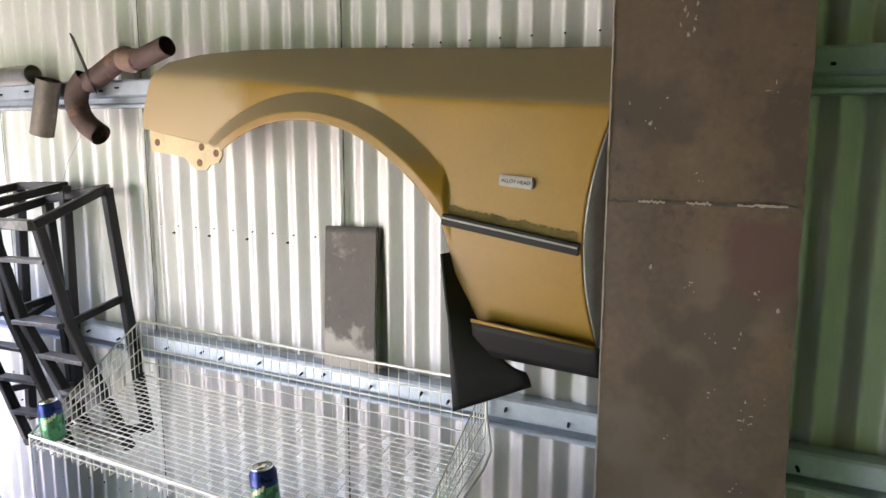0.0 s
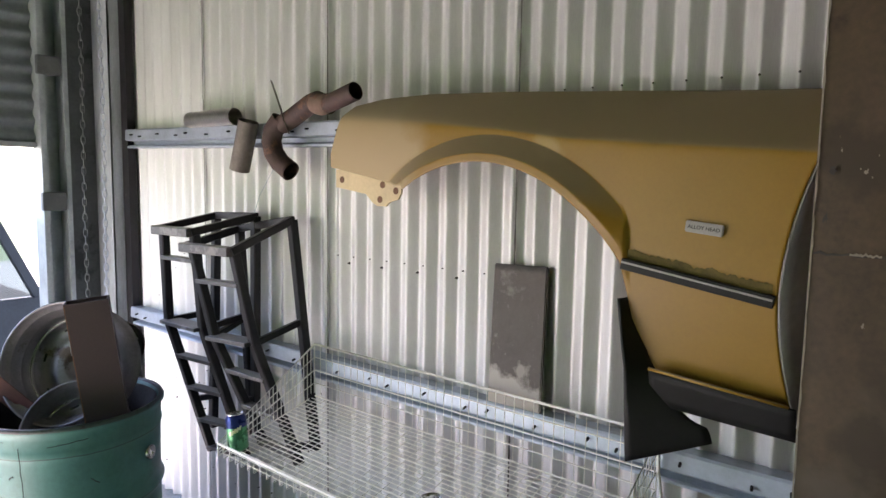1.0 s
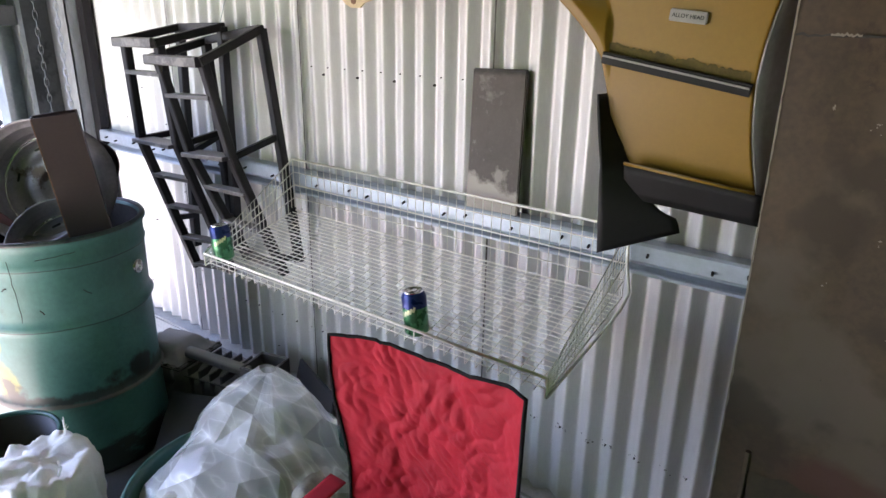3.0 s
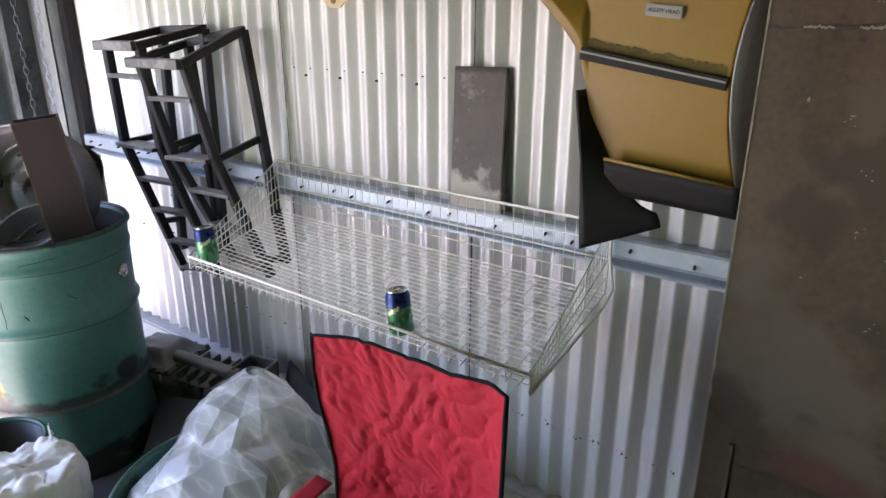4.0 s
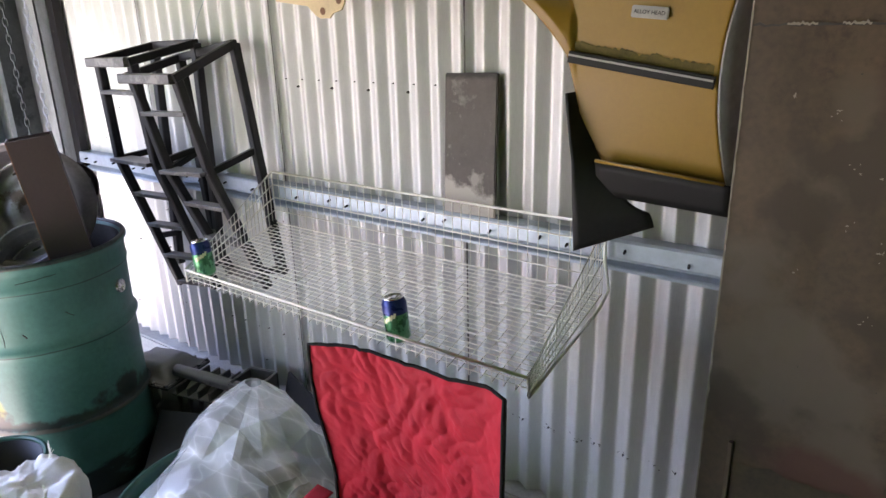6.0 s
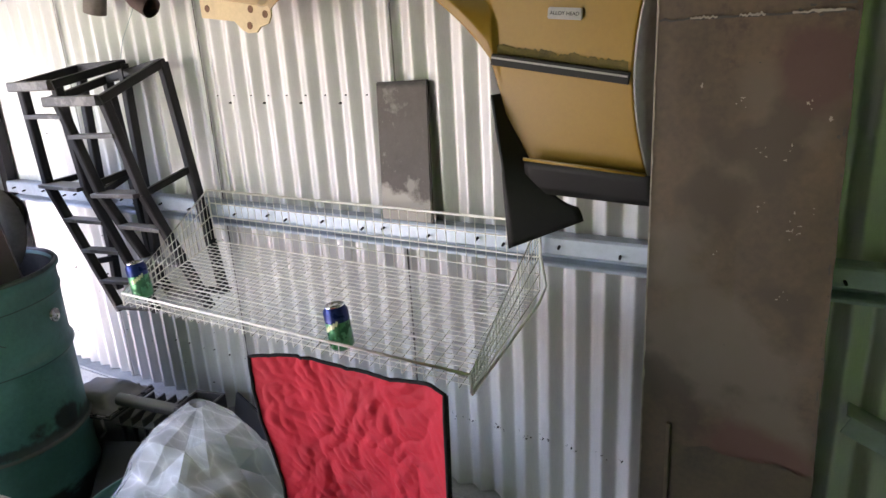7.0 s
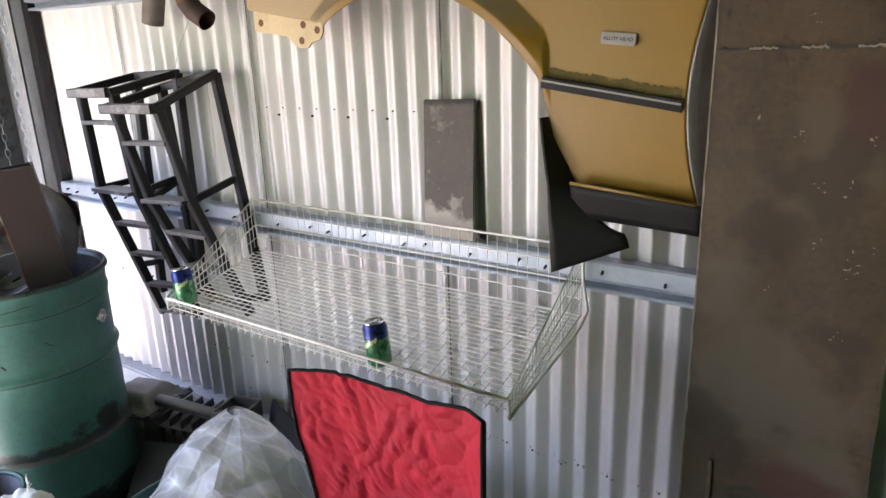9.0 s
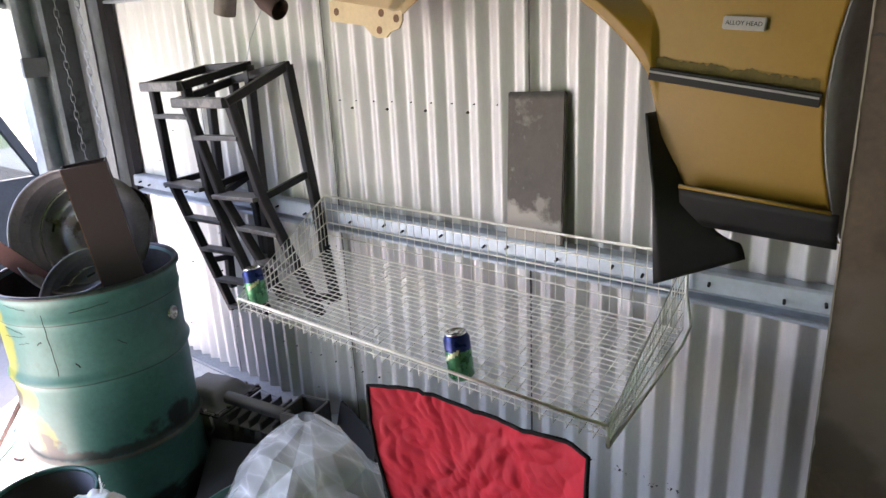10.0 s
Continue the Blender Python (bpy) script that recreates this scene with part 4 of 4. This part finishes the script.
def wheel(name, r, depth, m, label, mt=WHEEL):
    """A bare pressed steel wheel: flanged lip, deep barrel, stepped well and slotted disc."""
    w = thing(name, label, "wheel")
    w.matrix_basis = m
    d = depth
    bm = bmesh.new()
    lathe(bm, [(r * 0.985, -0.012), (r, -0.006), (r * 0.995, 0.001), (r * 0.975, 0.002), (r * 0.955, -0.006), (r * 0.945, -0.018), (r * 0.90, -0.024), (r * 0.885, -0.030),
               (r * 0.875, -d * 0.55), (r * 0.845, -d * 0.62), (r * 0.84, -d * 0.66), (r * 0.83, -d * 0.98), (r * 0.80, -d), (r * 0.775, -d * 0.99), (r * 0.76, -d * 1.03),
               (r * 0.75, -d * 1.25), (r * 0.60, -d * 1.32), (r * 0.52, -d * 1.22), (r * 0.40, -d * 1.20), (r * 0.33, -d * 1.26), (r * 0.28, -d * 1.26), (r * 0.27, -d * 1.4), (0.0, -d * 1.4)], 72)
    lathe(bm, [(r * 0.985, -0.012), (r * 0.92, -0.028), (r * 0.90, -d * 0.6), (r * 0.86, -d * 0.7), (r * 0.86, -d), (r * 0.93, -d * 1.35), (r * 0.99, -d * 1.4), (r * 0.97, -d * 1.42), (r * 0.80, -d * 1.3)], 72)
    rim = part("rim", bm, mt, w, smooth=True)
    bm = bmesh.new()
    tube(bm, [(r * 0.80 * math.cos(2 * math.pi * k / 60), r * 0.80 * math.sin(2 * math.pi * k / 60), -d * 0.995) for k in range(60)], 0.0022, 6, closed=True)
    part("well_edge", bm, ALU, rim, "bright metal ring along the edge of the well", smooth=True)
    for k in range(7):
        a = 2 * math.pi * k / 7 + 0.3
        bm = bmesh.new()
        box(bm, (-0.016, -0.004, -0.003), (0.016, 0.004, 0.003), 0.002, pose(r * 0.68 * math.cos(a), r * 0.68 * math.sin(a), -d * 1.28, 0, 0, math.degrees(a) + 90))
        part("slot", bm, BLACKRUB, rim)
    return w


wheel("scrap_wheel", 0.216, 0.11, facing(-0.735, -0.622, 1.016, (0.52, -0.74, 0.30)), "grey bare steel car wheel standing in the drum")
wheel("scrap_wheel", 0.168, 0.075, facing(-0.605, -0.645, 0.825, (0.50, -0.62, 0.60)), "smaller dusty steel wheel leaning low in the drum")
wheel("wheel_hub", 0.095, 0.04, facing(-0.765, -0.404, 1.03, (0.93, -0.30, 0.1)), "small dark wheel hub sticking out of the drum", RUSTGREY)

st = thing("box_section", "brown rectangular steel tube standing in the drum", "steel tube")
_x = Vector((0.469, 0.876, 0.115)).normalized()
_z = Vector((-0.018, -0.170, 0.985))
_z = (_z - _x * _z.dot(_x)).normalized()
_y = _z.cross(_x)
st.matrix_basis = Matrix.Translation(Vector((-0.490, -0.622, 1.269)) - _z * 0.55) @ Matrix((_x, _y, _z)).transposed().to_4x4()
for lo, hi in (((-0.064, -0.028, 0), (0.064, -0.024, 0.55)), ((-0.064, 0.024, 0), (0.064, 0.028, 0.55)), ((-0.064, -0.024, 0), (-0.060, 0.024, 0.55)), ((0.060, -0.024, 0), (0.064, 0.024, 0.55))):
    bm = bmesh.new()
    box(bm, lo, hi)
    part("tube_side", bm, BROWNSTEEL, st)
bm = bmesh.new()
grid(bm, 1, 40, lambda u, v: (-0.0645 + u * (0.003 + 0.003 * abs(noise.noise((v * 20, 3, 0)))), -0.0285, 0.02 + v * 0.525))
part("edge_strip", bm, RUSTEDGE, st, "orange rust along the worn edge")
bm = bmesh.new()
grid(bm, 8, 14, lambda u, v: (-0.0655, -0.030 + 0.012 * u * (1 + 0.8 * noise.noise((v * 6, 1, 0))), 0.385 + 0.045 * v + 0.006 * noise.noise((u * 5, 2, 0))))
thicken(bm, 0.001)
part("paint_splash", bm, SACK, st, "white paint splash")
st2 = thing("angle_iron", "short red-brown steel angle resting in the drum", "steel angle")
st2.matrix_basis = facing(-0.905, -0.745, 0.90, (-0.25, -0.35, 0.45))
for lo, hi in (((-0.045, -0.004, -0.10), (0.045, 0.0, 0.10)), ((0.041, 0.0, -0.10), (0.045, 0.06, 0.10))):
    bm = bmesh.new()
    box(bm, lo, hi, 0.001)
    part("flange", bm, REDBROWN, st2)
# seam and scratches on the drum
for k, (a0, z0, a1, z1, w) in enumerate(((-52, 0.83, -50, 0.62, 0.0012), (-57, 0.74, -60, 0.73, 0.002), (-85, 0.78, -70, 0.765, 0.0011),
                                         (-88, 0.745, -68, 0.755, 0.0011), (-75, 0.725, -66, 0.735, 0.001), (-12, 0.71, -7, 0.69, 0.002), (-38, 0.66, -36, 0.645, 0.003),
                                         (-80, 0.855, -62, 0.845, 0.001), (-35, 0.83, -12, 0.842, 0.0016))):
    bm = bmesh.new()
    pts = []
    for i in range(9):
        f = i / 8
        a = radians(a0 + (a1 - a0) * f + 1.2 * noise.noise((f * 4, k, 0)))
        z = z0 + (z1 - z0) * f + 0.004 * noise.noise((f * 5, k, 9))
        rr = 0.2846 + sum(0.011 * math.exp(-((z - hz) / 0.014) ** 2) for hz in (0.30, 0.59)) + 0.005 * math.exp(-((z - 0.80) / 0.012) ** 2)
        q = Vector((rr * math.cos(a), rr * math.sin(a), z))
        wob = noise.noise((q.x * 4, q.y * 4, q.z * 4)) * 0.006
        pts.append(q + Vector((wob, wob, 0)))
    tube(bm, pts, w * 0.6, 5)
    part("scratch", bm, DIRT, drum)

# ---- red camp chair ----
chair = thing("camp_chair", "red canvas folding camp chair with black edging", "chair")


def back_cloth(u, v):
    """u across, v downwards."""
    top = 0.929 + 0.030 * u + 0.006 * math.sin(u * 8) - 0.006 * sstep(0.93, 1.0, u)
    x0 = 0.757 + lerp_table(v, [(0, 0.0), (0.15, 0.004), (0.30, 0.016), (0.45, 0.044), (0.58, 0.064), (0.75, 0.066), (1.0, 0.055)])
    x1 = 1.245 - 0.025 * sstep(0.62, 0.95, v)
    z = top - v * 0.50
    sag = 0.045 * math.sin(math.pi * u) * (0.4 + 0.6 * v)
    w = 0.05 * noise.noise((u * 4, v * 4, 4))
    a, b = u + w, v + 0.8 * w

    def fold(p, q, r, seed):
        return 1 - 2 * abs(noise.noise((a * p + b * q, b * r, seed)))

    wr = 0.011 * fold(3.4, -0.7, 0.8, 2) + 0.007 * (0.3 + v) * fold(9.0, 1.2, 1.4, 5) + 0.0052 * fold(9.0, 7.0, 8.0, 7) + 0.0036 * fold(17, -9, 15, 9) + 0.0014 * fold(33, 12, 29, 11)
    wr *= 0.2 + 0.8 * min(1.0, math.sin(math.pi * min(max(u, 0), 1)) ** 0.4)
    return (x0 + (x1 - x0) * u, -0.70 + sag + wr + 0.02 * (1 - v), z)


bm = bmesh.new()
grid(bm, 170, 150, back_cloth)
thicken(bm, 0.002)
part("backrest", bm, RED, chair, smooth=True)
bm = bmesh.new()
edge = [back_cloth(0.0, v / 20) for v in range(20, -1, -1)] + [back_cloth(u / 30, 0) for u in range(1, 31)] + [back_cloth(1, v / 20) for v in range(1, 21)]
tube(bm, edge, 0.0042, 6)
part("edging", bm, BLACKCLOTH, chair, "black webbing edging", smooth=True)
bm = bmesh.new()
grid(bm, 30, 24, lambda u, v: (0.80 + u * 0.46, -0.68 - v * 0.40, 0.43 - 0.05 * math.sin(math.pi * u) + 0.03 * v + 0.005 * noise.noise((u * 6, v * 6, 0))))
thicken(bm, 0.002)
part("seat", bm, RED, chair, smooth=True)
bm = bmesh.new()
grid(bm, 20, 6, lambda u, v: (0.735 + 0.05 * v, -0.67 - u * 0.42, 0.555 - 0.02 * math.sin(math.pi * u)))
thicken(bm, 0.004)
part("armrest", bm, RED, chair, smooth=True)
for pts in ([(0.800, -0.655, 0.0), (0.786, -0.655, 0.90)], [(1.205, -0.640, 0.0), (1.222, -0.640, 0.93)], [(0.80, -1.08, 0.0), (1.26, -0.68, 0.42)],
            [(1.26, -1.08, 0.0), (0.80, -0.68, 0.42)], [(0.76, -1.08, 0.0), (0.745, -1.08, 0.59)]):
    bm = bmesh.new()
    tube(bm, pts, 0.0065, 8)
    part("pole", bm, BLACKPAINT, chair, smooth=True)

# ---- tub with the plastic bag ----
tub = thing("plastic_tub", "dark green rimmed plastic tub", "tub", at=(0.445, -0.69, 0))
bm = bmesh.new()
lathe(bm, [(0.0, 0.012), (0.25, 0.012), (0.255, 0.0), (0.31, 0.385), (0.323, 0.388), (0.323, 0.402), (0.311, 0.404), (0.304, 0.39), (0.25, 0.02), (0.0, 0.02)], 48)
part("shell", bm, TUBGREEN, tub, smooth=True)
bag = thing("plastic_bag", "crumpled clear plastic bag in the tub", "bag", at=(0.45, -0.68, 0.22))


def ridge(p):
    return 1 - 2 * abs(noise.noise(Vector(p)))


def bag_shape(u, v):
    """u round, v from the rim of the tub to the gathered peak; long pleats run up to the peak."""
    a = 2 * math.pi * u
    c, s_ = math.cos(a), math.sin(a)
    r = 0.285 * (0.84 * (1 - v) ** 0.9 + 0.16) * (1 - sstep(0.84, 1.0, v) * 0.98)
    lean = v ** 1.3
    p = Vector((r * c - 0.185 * lean, r * s_ + 0.21 * lean, 0.08 + 0.262 * v ** 0.9))
    q = Vector((p.x + 0.05 * noise.noise(p * 5), p.y * 0.75, p.z * 0.6 - 0.4 * p.x))
    k = 0.040 * ridge(q * 3.6 + Vector((0, 0, 3))) + 0.022 * ridge(q * 8 + Vector((5, 1, 2)))
    return p + Vector((c * k, s_ * k, 0.6 * k)) * (1 - 0.4 * v)


bm = bmesh.new()
grid(bm, 13, 6, bag_shape)
bmesh.ops.remove_doubles(bm, verts=bm.verts, dist=1e-5)
for vtx in bm.verts:
    vtx.co += Vector((noise.noise(vtx.co * 17), noise.noise(vtx.co * 19 + Vector((9, 0, 0))), noise.noise(vtx.co * 15 + Vector((0, 9, 0))))) * 0.022
bmesh.ops.triangulate(bm, faces=bm.faces)
bmesh.ops.subdivide_edges(bm, edges=bm.edges, cuts=3, use_grid_fill=True)
for vtx in bm.verts:
    vtx.co += vtx.co.normalized() * (0.005 * ridge(vtx.co * 7) + 0.002 * ridge(vtx.co * 16))
part("film", bm, FILM, bag)
bm = bmesh.new()
for k in range(9):
    a = k * 2.4
    lathe(bm, [(0.0, -0.05), (0.03, -0.05), (0.034, -0.04), (0.034, 0.05), (0.02, 0.075), (0.012, 0.08), (0.0, 0.08)], 14,
          pose(0.16 * math.cos(a), 0.16 * math.sin(a), 0.10 + 0.012 * k, 60 + 20 * math.sin(k), 35 * k, 50 * k))
part("contents", bm, CONTENTS, bag, "pale bottles and scraps inside the bag", smooth=True)

# ---- bucket and sack ----
bk = thing("bucket", "dark bucket with a green rim", "bucket", at=(-0.345, -0.99, 0))
bm = bmesh.new()
lathe(bm, [(0.0, 0.01), (0.115, 0.01), (0.12, 0.0), (0.150, 0.345), (0.140, 0.345), (0.112, 0.02), (0.0, 0.02)], 40)
part("shell", bm, BLACKBOX, bk, smooth=True)
bm = bmesh.new()
tube(bm, [(0.148 * math.cos(2 * math.pi * k / 40), 0.148 * math.sin(2 * math.pi * k / 40), 0.350) for k in range(40)], 0.008, 8, closed=True)
part("rim", bm, TUBGREEN, bk, "green rim", smooth=True)
sack = thing("woven_sack", "white woven sack with frayed top and faded print", "sack", at=(-0.03, -1.01, 0))


def sack_shape(u, v):
    a = 2 * math.pi * u
    c, s_ = math.cos(a), math.sin(a)
    top = sstep(0.72, 1.0, v)
    r = 0.135 * (1 - 0.97 * top ** 1.4) + (0.020 * noise.noise((c * 3, s_ * 3, v * 5)) + 0.008 * noise.noise((c * 9, s_ * 9, v * 12))) * (1 - top)
    x, y = r * c, r * s_
    return (x, y, 0.435 * min(1.0, v / 0.80) + 0.030 * noise.noise((x * 16, y * 16, 8)) * sstep(0.5, 0.8, v) + 0.012 * noise.noise((x * 55, y * 55, 3)) * sstep(0.5, 0.8, v))


bm = bmesh.new()
grid(bm, 72, 46, sack_shape)
part("cloth", bm, SACK, sack, smooth=True)
for k in range(12):
    a = k * 2.1
    x, y = 0.10 * math.cos(a), 0.10 * math.sin(a)
    bm = bmesh.new()
    tube(bm, [(x, y, 0.43), (x * 1.1 + 0.01, y * 1.1, 0.462), (x * 1.2 + 0.012 * math.sin(k), y * 1.2, 0.478 + 0.012 * math.cos(k * 3))], 0.0012, 4)
    part("frayed_thread", bm, SACK, sack)
for k in range(7):
    a = radians(-62 + 11 * k)
    bm = bmesh.new()
    box(bm, (-0.009, -0.001, -0.006), (0.009, 0.001, 0.006), 0, pose(0.157 * math.cos(a), 0.157 * math.sin(a), 0.36 - 0.002 * k, 0, 0, math.degrees(a) + 90))
    part("print_bar", bm, REDINK, sack)

# ---- gearbox and boxes on the floor ----
gb = thing("gearbox", "oily cast alloy gearbox lying by the wall", "gearbox", at=(-0.43, -0.215, 0))
gb.rotation_euler = (0, 0, radians(14))
bm = bmesh.new()
lathe(bm, [(0.0, -0.30), (0.135, -0.30), (0.150, -0.295), (0.150, -0.275), (0.130, -0.265), (0.118, -0.18), (0.105, -0.05), (0.095, -0.04), (0.095, 0.12), (0.075, 0.14), (0.065, 0.30), (0.0, 0.30)],
      28, pose(0, 0, 0.16, 0, 90, 0))
for vtx in bm.verts:
    vtx.co += Vector((0, 1, 1)) * 0.010 * noise.noise(vtx.co * 14)
part("casing", bm, GEAR, gb, smooth=True)
bm = bmesh.new()


def pan_shape(u, v):
    """A pressed pan: a flat crown with sloping sides."""
    e = min(u, 1 - u, v, 1 - v)
    h = 0.055 * sstep(0.02, 0.26, e)
    return (-0.315 + 0.265 * u, -0.125 + 0.225 * v, 0.275 + h + 0.006 * noise.noise((u * 5, v * 5, 0)))


grid(bm, 24, 20, pan_shape)
thicken(bm, 0.003)
part("pan_cover", bm, GEAR, gb, "dust-covered pressed pan", smooth=True)
bm = bmesh.new()
box(bm, (-0.325, -0.135, 0.258), (-0.04, 0.11, 0.272), 0.003)
part("pan_flange", bm, GEAR, gb)
for x, y in [(-0.30 + 0.062 * k, yy) for k in range(5) for yy in (-0.128, 0.100)] + [(xx, -0.07 + 0.06 * k) for k in range(3) for xx in (-0.318, -0.046)]:
    bm = bmesh.new()
    lathe(bm, [(0.0, 0.0), (0.009, 0.0), (0.009, 0.008), (0.006, 0.011), (0.0, 0.011)], 6, pose(x, y, 0.272))
    part("bolt", bm, GEAR, gb)
for k, (x, z) in enumerate(((-0.27, 0.19), (-0.20, 0.17), (-0.24, 0.11), (-0.16, 0.10), (-0.30, 0.13))):
    bm = bmesh.new()
    lathe(bm, [(0.0, 0.0), (0.026 - 0.003 * k, 0.0), (0.024 - 0.003 * k, 0.03), (0.012, 0.034), (0.010, 0.055), (0.0, 0.055)], 10, pose(x, -0.115, z, 90 + 12 * (k % 2), 0, 0))
    part("boss", bm, GEAR, gb)
bm = bmesh.new()
tube(bm, [(-0.08, -0.135, 0.262), (-0.06, -0.150, 0.225), (-0.085, -0.150, 0.195)], 0.006, 6)
part("lever", bm, GEAR, gb, smooth=True)
for k in range(5):
    bm = bmesh.new()
    box(bm, (-0.03 + k * 0.052, -0.105, 0.09), (-0.022 + k * 0.052, 0.085, 0.265), 0.002)
    part("rib", bm, GEAR, gb)
for z in (0.135, 0.225):
    bm = bmesh.new()
    box(bm, (-0.05, -0.108, z), (0.21, 0.088, z + 0.008), 0.002)
    part("rib", bm, GEAR, gb)
for lo, hi in (((0.2, -0.075, 0.20), (0.33, -0.065, 0.31)), ((0.2, 0.055, 0.20), (0.33, 0.065, 0.31)), ((0.2, -0.065, 0.20), (0.21, 0.055, 0.31)), ((0.32, -0.065, 0.20), (0.33, 0.055, 0.31))):
    bm = bmesh.new()
    box(bm, lo, hi, 0.003)
    part("mount_side", bm, GEAR, gb)
bm = bmesh.new()
tube(bm, [(-0.07, -0.045, 0.300), (0.05, -0.045, 0.292), (0.215, -0.045, 0.278)], 0.024, 12)
part("pipe", bm, GEAR, gb, smooth=True)
bm = bmesh.new()
box(bm, (-0.26, -0.16, 0.0), (0.24, 0.10, 0.05), 0.01)
part("sump", bm, GEAR, gb)

bx = thing("black_sheet", "flat black plastic sheet leaning on the gearbox", "sheet", at=(-0.215, -0.50, 0))
bm = bmesh.new()
box(bm, (-0.15, 0.0, 0.0), (0.15, 0.27, 0.010), 0.003, pose(0, 0, 0.002, 48, 0, 24))
part("panel", bm, BLACKBOX, bx)
bx = thing("black_sheet", "black plastic sheet leaning by the wall", "sheet", at=(0.05, -0.19, 0))
bm = bmesh.new()
box(bm, (-0.16, -0.006, 0), (0.16, 0.006, 0.33), 0.003, pose(0, 0, 0, -14, 0, -20))
part("panel", bm, BLACKBOX, bx)

# ---- outside: a parked car, grass, and an added lawn and hedge out of view ----
car = thing("parked_car", "dark parked car outside the roller door", "car", at=(-3.2, 0.0, -0.21))


def extrude_yz(bm, prof, x0, x1):
    ends = [[bm.verts.new((x, y, z)) for y, z in prof] for x in (x0, x1)]
    n = len(prof)
    for k in range(n):
        bm.faces.new((ends[0][k], ends[0][(k + 1) % n], ends[1][(k + 1) % n], ends[1][k]))
    bm.faces.new(ends[0])
    bm.faces.new(ends[1])
    return bm


bm = bmesh.new()
extrude_yz(bm, [(-4.2, 0.30), (0.42, 0.30), (0.42, 0.60), (0.20, 1.04), (-3.6, 1.06), (-4.2, 0.9)], -1.7, 0.0)
part("body", bm, CARPAINT, car)
for x in (-1.6, -0.04):
    bm = bmesh.new()
    beam(bm, (x, 0.20, 1.04), (x, -0.10, 1.70), 0.06, 0.05, (1, 0, 0))
    part("pillar", bm, CARPAINT, car)
bm = bmesh.new()
extrude_yz(bm, [(-3.0, 1.70), (-0.08, 1.70), (-0.2, 1.76), (-2.8, 1.76)], -1.65, -0.02)
part("roof", bm, CARPAINT, car)
for x in (-1.62, -0.05):
    bm = bmesh.new()
    extrude_yz(bm, [(-3.2, 1.06), (0.17, 1.045), (-0.11, 1.69), (-2.9, 1.69)], x, x + 0.005)
    part("side_window", bm, CARGLASS, car, "dark tinted side window")
for y in (-3.4, -0.45):
    for x in (-1.6, -0.12):
        bm = bmesh.new()
        lathe(bm, [(0.0, -0.1), (0.2, -0.1), (0.31, -0.09), (0.31, 0.09), (0.2, 0.1), (0.0, 0.1)], 28, pose(x, y, 0.31, 0, 90, 0))
        part("tyre", bm, BLACKRUB, car, smooth=True)
bm = bmesh.new()
grid(bm, 40, 6, lambda u, v: (-14 - 6 * v, -14 + u * 34, -0.205 + 1.2 * v ** 1.5 + 0.1 * noise.noise((u * 20, v * 4, 0))))
tagged(part("grass_bank", bm, GRASS, smooth=True), "green grass bank across the yard", "grass", kind="structure")
# lawn and hedge stay out of view, added for green bounce and reflections
bm = bmesh.new()
box(bm, (-4, -14.0, -0.21), (12, FRONT - 0.6, -0.203))
tagged(part("lawn", bm, GRASS), "unseen green lawn added before the doorway for its bounce", "lawn", kind="structure")
bm = bmesh.new()
grid(bm, 60, 10, lambda u, v: (-6 + u * 20, -13.5 - 0.5 * v + 0.5 * noise.noise((u * 30, v * 5, 0)), -0.205 + v * 1.1 + 0.3 * noise.noise((u * 25, v * 3, 4)) * v))
tagged(part("hedge", bm, GRASS, smooth=True), "unseen green hedge added behind the lawn for reflections", "hedge", kind="structure")

# ---- litter by the door ----
hose = thing("garden_hose", "thin green hose lying on the floor", "hose")
bm = bmesh.new()
tube(bm, [(-1.55 + 0.05 * k, -0.72 - 0.028 * k + 0.03 * math.sin(k * 0.8), 0.008) for k in range(16)], 0.007, 8)
part("tube", bm, TUBGREEN, hose, smooth=True)
rod = thing("iron_rod", "short rusty iron rod leaning on the drum", "rod")
bm = bmesh.new()
tube(bm, [(-1.34, -0.88, 0.008), (-1.0, -0.74, 0.46)], 0.010, 8)
part("bar", bm, RUST, rod, smooth=True)
bm = bmesh.new()
tube(bm, [(-1.005, -0.742, 0.455), (-0.985, -0.734, 0.482)], 0.017, 8)
part("knob", bm, RUST, rod, smooth=True)
for x, y, t in ((-1.27, -0.80, 20), (-1.10, -0.78, 70), (-1.36, -0.70, 120)):
    sc = thing("metal_scrap", "small rusty metal scrap on the floor", "scrap", "floor scraps", at=(x, y, 0.0))
    sc.rotation_euler = (0, 0, radians(t))
    bm = bmesh.new()
    box(bm, (-0.025, -0.010, 0.001), (0.025, 0.010, 0.010), 0.002)
    part("piece", bm, RUST, sc)
